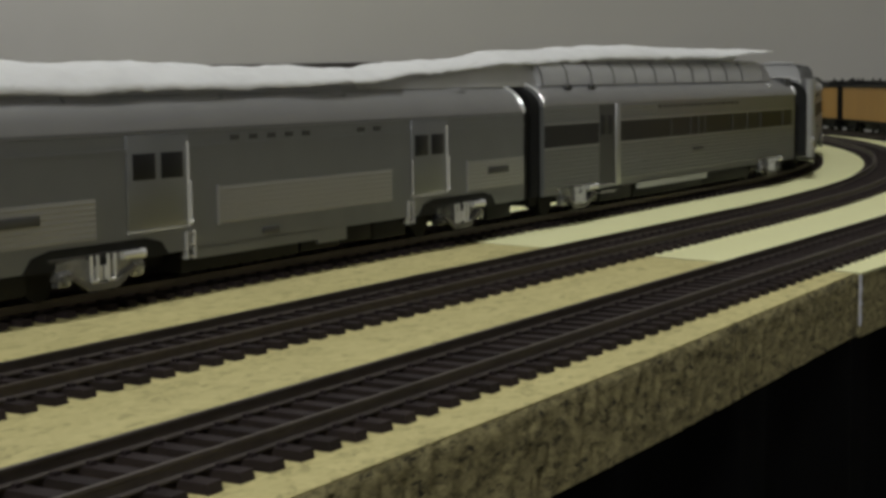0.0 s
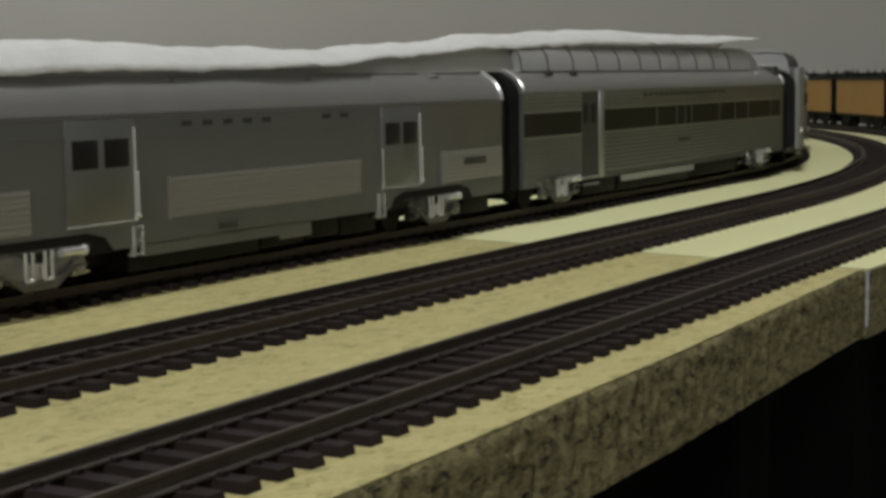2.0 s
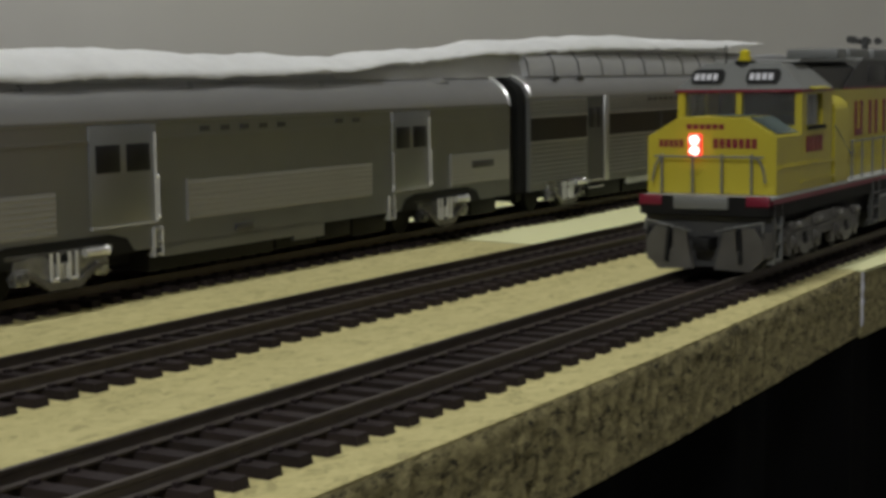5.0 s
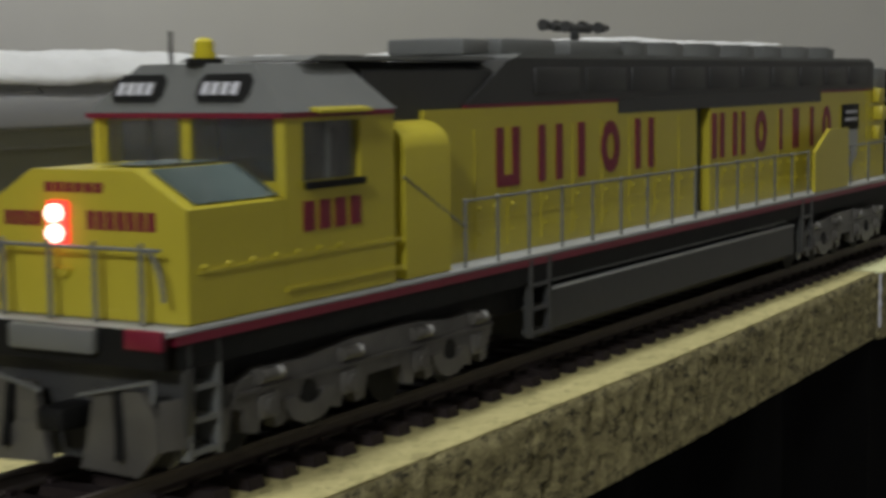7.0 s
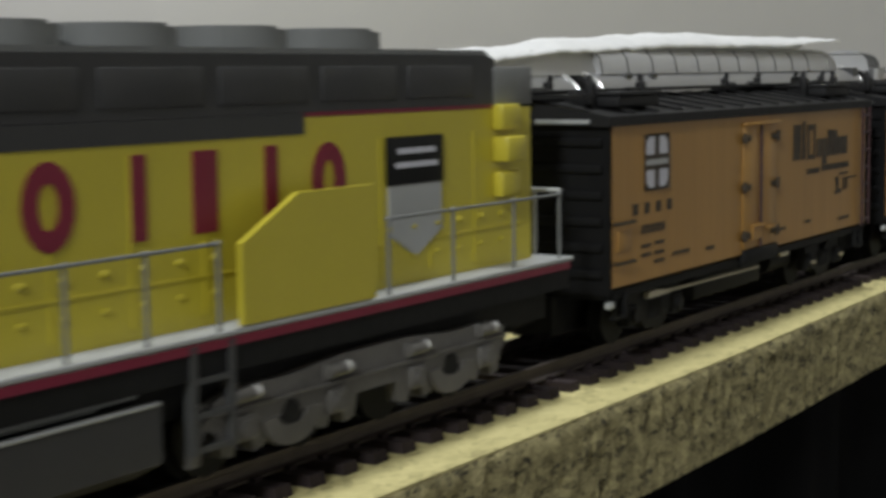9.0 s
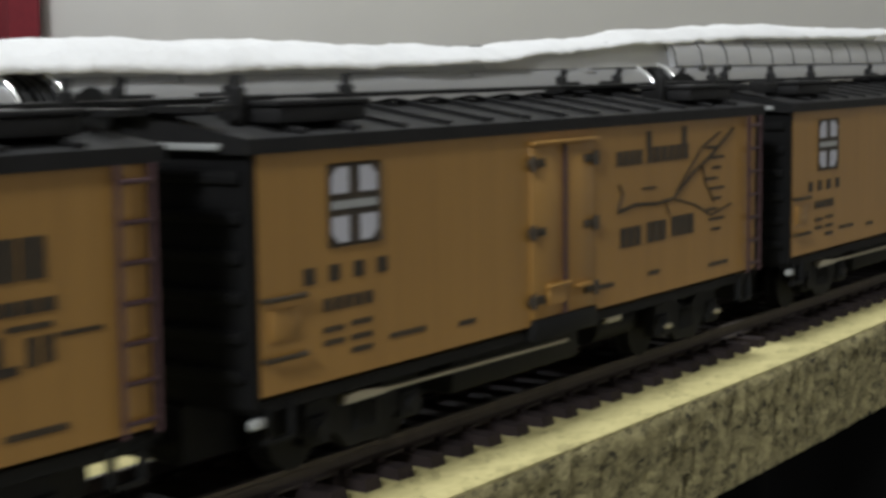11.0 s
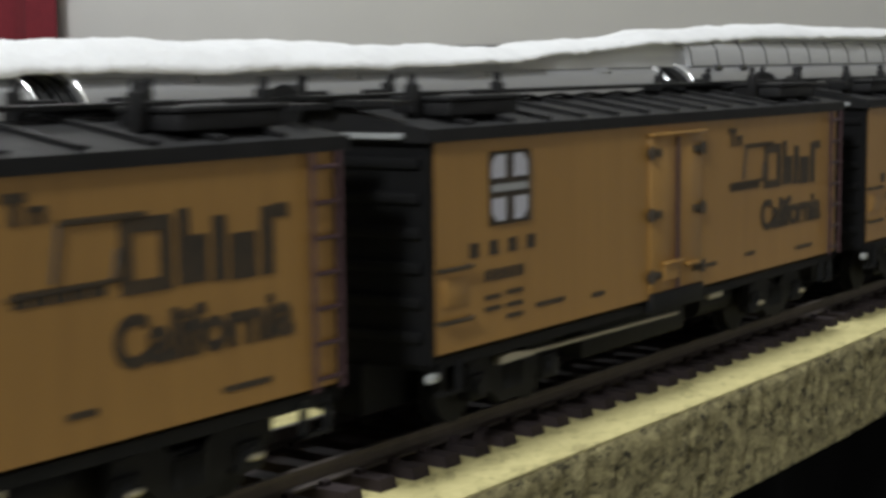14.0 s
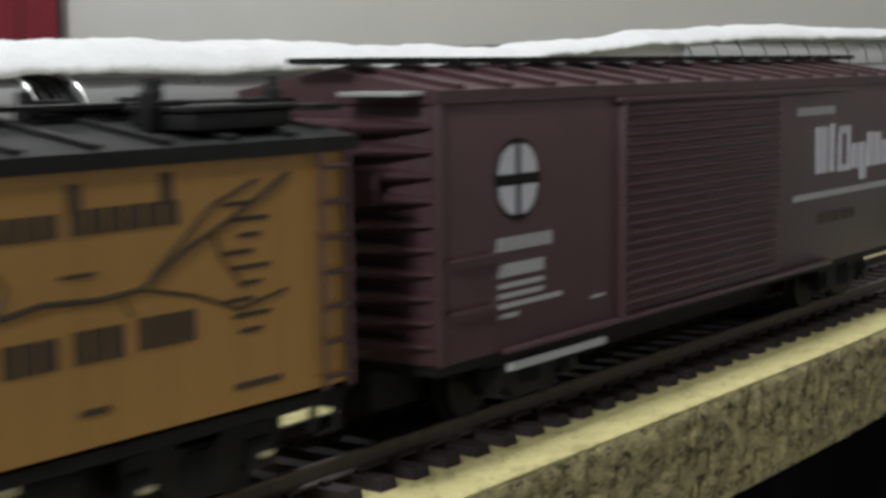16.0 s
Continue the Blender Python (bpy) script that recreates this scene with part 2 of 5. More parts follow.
# ---- mesh helpers; all sizes in plan units
class Form:
    def __init__(self):
        self.bm = bmesh.new()

    def box(self, x0, x1, y0, y1, z0, z1, bevel=0.0):
        v = [self.bm.verts.new((x * S, y * S, z * S)) for x in (x0, x1) for y in (y0, y1) for z in (z0, z1)]
        fs = [self.bm.faces.new([v[i] for i in f]) for f in
              ((0, 1, 3, 2), (4, 6, 7, 5), (0, 4, 5, 1), (2, 3, 7, 6), (0, 2, 6, 4), (1, 5, 7, 3))]
        if bevel:
            edges = list({e for f in fs for e in f.edges})
            bmesh.ops.bevel(self.bm, geom=edges, offset=bevel * S, segments=2, affect="EDGES", profile=0.5)
        return self

    def prism(self, points, axis, a, b):
        """A polygon pulled along an axis from a to b. Points are (y, z) for x, (x, z) for y, (x, y) for z."""
        def place(p, d):
            return {"x": (d, p[0], p[1]), "y": (p[0], d, p[1]), "z": (p[0], p[1], d)}[axis]
        lo = [self.bm.verts.new([c * S for c in place(p, a)]) for p in points]
        hi = [self.bm.verts.new([c * S for c in place(p, b)]) for p in points]
        n = len(points)
        self.bm.faces.new(lo)
        self.bm.faces.new(hi[::-1])
        for i in range(n):
            self.bm.faces.new((lo[i], hi[i], hi[(i + 1) % n], lo[(i + 1) % n]))
        return self

    def cyl(self, centre, axis, r, length, n=14, r2=None):
        x, y, z = centre
        m = Matrix.Translation((x * S, y * S, z * S)) @ {"x": Matrix.Rotation(math.pi / 2, 4, "Y"), "y": Matrix.Rotation(-math.pi / 2, 4, "X"), "z": Matrix()}[axis]
        bmesh.ops.create_cone(self.bm, cap_ends=True, segments=n, radius1=r * S, radius2=(r if r2 is None else r2) * S, depth=length * S, matrix=m)
        return self

    def ball(self, centre, r, squash=(1, 1, 1), n=10):
        m = Matrix.Translation([c * S for c in centre]) @ Matrix.Diagonal((*squash, 1))
        bmesh.ops.create_uvsphere(self.bm, u_segments=n, v_segments=max(5, n // 2), radius=r * S, matrix=m)
        return self

    def rod(self, a, b, r, n=6):
        a, b = Vector(a) * S, Vector(b) * S
        d = b - a
        m = Matrix.Translation((a + b) / 2) @ d.to_track_quat("Z", "Y").to_matrix().to_4x4()
        bmesh.ops.create_cone(self.bm, cap_ends=True, segments=n, radius1=r * S, radius2=r * S, depth=d.length, matrix=m)
        return self

    def quad(self, pts):
        self.bm.faces.new([self.bm.verts.new([c * S for c in p]) for p in pts])
        return self

    def grid(self, rows):
        vs = [[self.bm.verts.new([c * S for c in p]) for p in row] for row in rows]
        for a, b in zip(vs, vs[1:]):
            for i in range(len(a) - 1):
                self.bm.faces.new((a[i], b[i], b[i + 1], a[i + 1]))
        return self

    def mesh(self, name, mat, smooth=False):
        bmesh.ops.recalc_face_normals(self.bm, faces=self.bm.faces[:])
        me = bpy.data.meshes.new(name)
        self.bm.to_mesh(me)
        self.bm.free()
        me.materials.append(M[mat])
        if smooth:
            me.shade_smooth()
            me.set_sharp_from_angle(angle=radians(40))
        return me


def part(name, form, mat, parent=None, label="", smooth=True):
    ob = new(name, form.mesh(name, mat, smooth))
    ob.parent = parent
    if label:
        tagged(ob, label)
    return ob


def thing(name, label, category, group="", kind=""):
    return tagged(new(name), label, category, group, kind)


# ---- the plan: three tracks, straight and then bending away on one centre
TRACKS = (0.0, 0.62, 1.34)
BENDS = {0.0: (4.3, 15.4), 0.62: (4.3, 14.78), 1.34: (5.5, 9.8)}  # where each bend begins and its radius
BEND_X, BEND_R = BENDS[0.0]


def on_track(s, off=0.0, side=0.0, z=0.0):
    """The place and the heading at s along a track, side units towards the inner side."""
    begin, radius = BENDS[off]
    if s <= begin:
        return (s, off + side, z), 0.0
    a = (s - begin) / radius
    r = radius - side
    return (begin + r * math.sin(a), off + radius - r * math.cos(a), z), a

# ---- the room
def plank(name, x0, x1, y0, y1, z0, z1, mat, label, category):
    return tagged(part(name, Form().box(x0, x1, y0, y1, z0, z1), mat, smooth=False), label, category, kind="structure")


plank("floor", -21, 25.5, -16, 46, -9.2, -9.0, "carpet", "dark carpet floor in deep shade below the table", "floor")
plank("wall_far", 24.5, 25.5, -16, 46, -9.0, 17, "wall", "plain warm grey painted wall behind the layout", "wall")
plank("wall_left", -20, 24.5, 45, 46, -9.0, 17, "wall", "plain warm grey painted wall", "wall")
plank("wall_near", -20, 24.5, -16, -15, -9.0, 17, "wall", "plain warm grey painted wall", "wall")
plank("wall_back", -21, -20, -16, 46, -9.0, 17, "wall", "plain warm grey painted wall", "wall")
plank("ceiling", -21, 25.5, -16, 46, 17, 17.5, "wall", "plain pale ceiling", "ceiling")

curtain = Form()
rows = []
for i in range(49):
    y = 27.1 + i * 0.22
    rows.append([(24.1 + 0.10 * math.sin(i * 1.1) + 0.05 * math.sin(i * 2.7), y, z) for z in (-8.9, 2, 8, 15)])
curtain.grid(rows)
tagged(part("curtain", curtain, "red"), "dark red cloth hanging against the wall", "curtain")
f = Form().box(24.0, 24.5, 9.2, 26.9, 0.80, 0.90, 0.02)
tagged(part("wall_ledge", f, "ledge"), "narrow dark wooden ledge along the wall", "ledge", kind="structure")

# ---- the boards that carry the tracks
EDGE = -0.257


BOARD = 0.177  # thickness


def edge_y(x):
    """The sawn edge runs a little closer to the track towards the joint."""
    return EDGE + 0.032 * max(0.0, min(1.0, (x - 1.2) / 1.45))


def seam_x(y):
    return 2.665 + 0.235 * (y - EDGE)


near_board = thing("near_board", "raw chipboard table top with a broken flaky cut edge", "board", kind="structure")
f = Form().prism([(-16.5, EDGE + 0.006), (1.2, EDGE + 0.006), (seam_x(EDGE) - 0.006, edge_y(2.66) + 0.006), (seam_x(3.0) - 0.006, 3.0), (-16.5, 3.0)], "z", -0.004, 0.0)
part("board_top", f, "chip_top", near_board, "smooth tan chipboard face", smooth=False)
# the sawn edge: a ragged face of flakes
f = Form()
rows = []
nx = 700
for i in range(nx + 1):
    x = -2.0 + (seam_x(EDGE) + 2.0) * i / nx
    row = []
    for j in range(15):
        z = -0.0030 - (BOARD - 0.003) * j / 14
        amount = 0.006 if 1 < j < 13 else 0.003
        d = noise.noise((x * 26, z * 26, 1.0)) + 0.6 * noise.noise((x * 60, z * 60, 5.0))
        pit = max(0.0, noise.noise((x * 42, z * 60, 9.0)) - 0.36) * 0.03 if 1 < j < 13 else 0.0
        y = edge_y(x) + pit + amount * d + (0.004 if j == 0 else 0) + 0.004 * noise.noise((x * 5, 0, 2))
        row.append((x, y, z))
    rows.append(row)
f.grid(rows)
f.quad([(-2, EDGE, -BOARD), (1.2, EDGE, -BOARD), (1.2, 0.5, -BOARD), (-2, 0.5, -BOARD)])
f.quad([(1.2, EDGE, -BOARD), (seam_x(EDGE), edge_y(2.66), -BOARD), (seam_x(0.5), 0.5, -BOARD), (1.2, 0.5, -BOARD)])
part("board_edge", f, "chip_edge", near_board, "dull flaky sawn edge with small pits")
part("board_core", Form().prism([(-16.5, EDGE + 0.03), (1.2, EDGE + 0.03), (seam_x(EDGE) - 0.012, edge_y(2.66) + 0.03), (seam_x(3.0) - 0.012, 3.0), (-16.5, 3.0)], "z", -BOARD + 0.002, -0.0045), "chip_edge", near_board, smooth=False)

far_points = [(seam_x(3.0) + 0.004, 3.0), (seam_x(EDGE) + 0.004, edge_y(2.66) - 0.012)]
for i in range(31):
    s = BEND_X + i * 1.0
    p, _ = on_track(s, 0.0, -0.29)
    far_points.append(p[:2])
far_points.append((seam_x(3.0) + 1.0, 17.0))
far_board = thing("far_board", "pale plain table top with a grey cut edge", "board", kind="structure")
part("board_top", Form().prism(far_points, "z", -0.006, 0.001), "board", far_board, smooth=False)
inner = [(x + (0.01 if i < 2 else 0), y + 0.008) for i, (x, y) in enumerate(far_points)]
part("board_edge", Form().prism(inner, "z", -BOARD - 0.008, -0.0065), "chip_edge", far_board, "grey flaky cut edge", smooth=False)

# trestle legs below the boards
for x, y in ((-15.5, 0.2), (-15.5, 2.6), (-7.0, 0.2), (-7.0, 2.6), (1.8, 0.2), (1.8, 2.6), (8.0, 4.0), (14.0, 5.5), (17.8, 10.5), (7.0, 14.0), (18.2, 16.0)):
    tagged(part("trestle", Form().box(x - 0.25, x + 0.25, y - 0.25, y + 0.25, -9.0, -BOARD - 0.008, 0.02), "ledge"), "plain dark wooden trestle post below the table", "trestle", "trestles")

# added sheet below the boards, coloured as the shade under the table
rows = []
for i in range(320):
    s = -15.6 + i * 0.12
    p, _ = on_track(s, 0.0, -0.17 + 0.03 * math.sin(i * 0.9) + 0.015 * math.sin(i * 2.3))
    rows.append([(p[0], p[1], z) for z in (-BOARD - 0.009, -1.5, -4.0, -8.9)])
tagged(part("table_skirt", Form().grid(rows), "sheet"), "black sheet standing in for the shade below the table", "table skirt")

# drop of pale glue in the joint of the two boards
f = Form()
rows = []
for k in range(15):
    r = 0.011 + 0.009 * noise.noise((k * 0.7, 3, 1))
    rows.append([(seam_x(EDGE) + 0.006 + r * math.cos(a), edge_y(2.66) - 0.006 - 0.6 * r * math.sin(a), -0.004 - k * 0.0105) for a in [0.5 * j for j in range(7)]])
f.grid(rows)
tagged(part("glue_bead", f, "white"), "dried white glue in the joint between two boards", "glue")


# ---- tracks
def rail_profile():
    half = [(0.012, 0.017), (0.012, 0.020), (0.003, 0.023), (0.003, 0.034), (0.0048, 0.036), (0.0048, 0.042)]
    return [(-y, z) for y, z in half] + [(y, z) for y, z in half[::-1]]


def build_track(off, label, s0=-16.0, s1=26.0, singles=(-0.9, 8.0)):
    track = thing("track", label, "track", "model railway tracks")
    for side in (-0.087, 0.087):
        f = Form()
        rows = []
        s = s0
        while s < s1:
            rows.append([on_track(s, off, side + y, z)[0] for y, z in rail_profile() + rail_profile()[:1]])
            s += 2.0 if s < -3.5 else 0.3 if s < 4.3 else 0.2
        f.grid(rows)
        part("rail", f, "rail", track, "dull tarnished metal rail")
    me = Form().prism([(-0.15, 0.0), (0.15, 0.0), (0.147, 0.016), (-0.147, 0.016)], "x", -0.0165, 0.0165).mesh("tie", "tie")
    rest = []
    n = int((s1 - s0) / 0.0735)
    for i in range(n):
        s = i * 0.0735 - 0.0165
        s += s0 - s0 % 0.0735
        p, a = on_track(s, off)
        if singles[0] < s < singles[1]:
            ob = new("tie", me)
            ob.parent = track
            ob.matrix_local = Matrix.Translation(Vector(p) * S) @ pose(0, 0, 0, 0, 0, math.degrees(a) + random.uniform(-0.7, 0.7))
        else:
            rest.append((p, a))
    f = Form()
    for p, a in rest:
        c, d = math.cos(a), math.sin(a)
        corners = [(-0.0165, -0.15), (0.0165, -0.15), (0.0165, 0.15), (-0.0165, 0.15)]
        f.prism([(p[0] + x * c - y * d, p[1] + x * d + y * c) for x, y in corners], "z", 0.001, 0.016)
    tagged(part("far_tie", f, "tie", track, "dark brown plastic ties", smooth=False), kind="stuff")
    # rail fixings on both feet of each rail and the thin plastic webs between ties
    f = Form()
    for k in range(int((singles[1] - singles[0]) / 0.0735)):
        s = (math.ceil(singles[0] / 0.0735) + k) * 0.0735 - 0.0165
        for side in (-0.087, 0.087):
            for e in (-0.0165, 0.0165):
                (x, y, z), a = on_track(s, off, side + e)
                f.box(x - 0.007, x + 0.007, y - 0.0045, y + 0.0045, 0.016, 0.0225)
    tagged(part("rail_fixing", f, "tie", track, smooth=False), kind="stuff")
    return track


build_track(TRACKS[0], "model track on dark brown plastic ties along the board edge")
build_track(TRACKS[1], "empty model track on dark brown plastic ties between two others")
build_track(TRACKS[2], "model track on dark brown ties below a parked silver train")


# ---- shared running gear
def truck(parent, x, mat, wheelbase, axles, half, z, wheel_r=0.055, name="truck", label="", high=0.075):
    """A bogie: two side frames with journal boxes and springs, and wheels on axles."""
    xs = [x + wheelbase * (i / (axles - 1) - 0.5) for i in range(axles)]
    tr = part(name, Form().box(x - 0.03, x + 0.03, -half, half, z - 0.01, z + 0.03, 0.005), mat, parent, label)
    for sy in (-1, 1):
        body = Form()
        y = sy * half
        for a, b in zip(xs, xs[1:]):
            g = (b - a)
            body.prism([(a - 0.03, z), (a + 0.03, z - 0.004), (a + g * 0.3, z - 0.03), (b - g * 0.3, z - 0.03), (b - 0.03, z - 0.004), (b + 0.03, z),
                        (b + 0.02, z + high * 0.55), (b - g * 0.28, z + high * 0.62), ((a + b) / 2 + 0.02, z + high * 0.35), ((a + b) / 2 - 0.02, z + high * 0.35),
                        (a + g * 0.28, z + high * 0.62), (a - 0.02, z + high * 0.55)], "y", y - 0.008, y + 0.008)
            spring = Form()
            for q in (-0.018, 0.0, 0.018):
                spring.cyl(((a + b) / 2 + q, y + sy * 0.009, z + 0.005), "z", 0.0055, 0.034, 8)
            part("spring", spring, "chrome" if axles == 2 and mat == "grey_truck" else mat, tr)
        body.box(xs[0] - 0.05, xs[-1] + 0.05, y - 0.006, y + 0.006, z + high * 0.55, z + high * 0.75, 0.003)
        for a in xs:
            body.box(a - 0.022, a + 0.022, y - 0.014, y + 0.014, z - 0.016, z + 0.022, 0.005)
        part("side_frame", body, mat, tr)
    if axles == 2 and mat == "grey_truck":
        for sy in (-1, 1):
            y = sy * (half + 0.016)
            for q in (-0.030, 0.030):
                f = Form().rod((x + q - 0.011, y, z - 0.012), (x + q - 0.011, y, z + 0.050), 0.0042, 8).rod((x + q + 0.011, y, z - 0.012), (x + q + 0.011, y, z + 0.050), 0.0042, 8)
                f.rod((x + q - 0.011, y, z - 0.012), (x + q + 0.011, y, z - 0.012), 0.0045, 8)
                part("swing_hanger", f, "chrome", tr, "bright metal swing hanger")
            part("brake_cylinder", Form().cyl((x + 0.105, y, z + 0.040), "x", 0.010, 0.07, 12).ball((x + 0.145, y, z + 0.040), 0.013, (0.7, 1, 1), 10), "chrome", tr, "bright brake cylinder")
            part("equaliser", Form().prism([(xs[0] - 0.02, z + 0.012), (xs[0] + 0.03, z - 0.002), (x - 0.05, z - 0.034), (x + 0.05, z - 0.034), (xs[1] - 0.03, z - 0.002), (xs[1] + 0.02, z + 0.012), (xs[1] - 0.02, z + 0.014), (x + 0.045, z - 0.018), (x - 0.045, z - 0.018), (xs[0] + 0.02, z + 0.014)], "y", y - 0.004, y + 0.004), "casting", tr, "dull grey drop equaliser")
    for a in xs:
        for sy in (-1, 1):
            f = Form().cyl((a, sy * (half + 0.014), z + 0.002), "y", 0.014, 0.012, 10)
            part("journal_box", f, mat, tr)
        f = Form()
        for sy in (-1, 1):
            f.cyl((a, sy * 0.088, 0.042 + wheel_r), "y", wheel_r, 0.022, 18)
            f.cyl((a, sy * 0.077, 0.042 + wheel_r), "y", wheel_r + 0.006, 0.006, 18)
        f.cyl((a, 0, 0.042 + wheel_r), "y", 0.012, 0.17, 8)
        part("wheelset", f, "black", tr)
    return tr


def section(half, z0, lip, top, crown=0.6, n=7):
    """Cross-section of a passenger car: straight sides, rounded shoulders, arched roof."""
    pts = [(-half, z0), (-half, lip)]
    for i in range(1, n + 1):
        a = math.pi / 2 * i / n
        pts.append((-half * math.cos(a) ** crown if i < n else 0.0, lip + (top - lip) * math.sin(a)))
    return pts + [(-y, z) for y, z in pts[-2::-1]]


HALF = 0.175


def put_car(ob, s_mid, half_base, off, z=0.0):
    a, _ = on_track(s_mid - half_base, off)
    b, _ = on_track(s_mid + half_base, off)
    turn = math.atan2(b[1] - a[1], b[0] - a[0])
    return Matrix.Translation(((a[0] + b[0]) / 2 * S, (a[1] + b[1]) / 2 * S, z * S)) @ pose(0, 0, 0, 0, 0, math.degrees(turn))


def letter_bars(parent, y, x0, x1, z0, z1, n, mat, wide=0.6, name="lettering"):
    """Plain bars in place of unreadable or withheld writing."""
    step = (x1 - x0) / n
    me = Form().box(-step * wide / 2, step * wide / 2, -0.0012, 0.0012, z0, z1).mesh(name, mat)
    for i in range(n):
        ob = new(name, me)
        ob.parent = parent
        ob.location = ((x0 + (i + 0.5) * step) * S, y * S, 0)


def flutes(parent, mat, x0, x1, y, z0, z1, n, depth=0.0022):
    """Raised ribs of a fluted side panel, one above the other."""
    step = (z1 - z0) / n
    prof = [(0.001, step * 0.08), (-depth, step * 0.35), (-depth, step * 0.65), (0.001, step * 0.92)]
    me = Form().prism(prof, "x", x0, x1).mesh("flute", mat)
    for i in range(n):
        ob = new("flute", me)
        ob.parent = parent
        ob.location = (0, y * S, (z0 + i * step) * S)


def car_ends(car, length, lip, top, z0):
    for sx in (-1, 1):
        f = Form()
        inner = [(y * 0.93, z0 + (z - z0) * 0.985) for y, z in section(HALF, z0, lip, top, 0.9)]
        for k in range(4):
            f.prism([(y * (1 - 0.03 * (k % 2)), z) for y, z in inner], "x", sx * (length / 2 + 0.003 + k * 0.014), sx * (length / 2 + 0.015 + k * 0.014))
        part("diaphragm", f, "black", car, "black ribbed end bellows")
        rim = [(y * 1.012, z + 0.004) for y, z in section(HALF, z0, lip, top, 1.0, 10)][1:-1]
        f = Form()
        for (ya, za), (yb, zb) in zip(rim, rim[1:]):
            f.rod((sx * (length / 2 - 0.004), ya, za), (sx * (length / 2 - 0.004), yb, zb), 0.006, 8)
        part("end_rim", f, "chrome", car, "bright metal rim")
        f = Form().box(sx * (length / 2 + 0.0), sx * (length / 2 + 0.085), -0.02, 0.02, 0.10, 0.13, 0.004)
        part("coupler", f, "black", car)


def underframe(car, length, pieces, z=0.115):
    f = Form().box(-length / 2 + 0.05, length / 2 - 0.05, -0.09, 0.09, z - 0.03, z + 0.02)
    part("underframe", f, "black", car)
    for x0, x1, lo in pieces:
        part("equipment_box", Form().box(x0, x1, -0.15, 0.15, lo, z + 0.02, 0.006), "black", car)


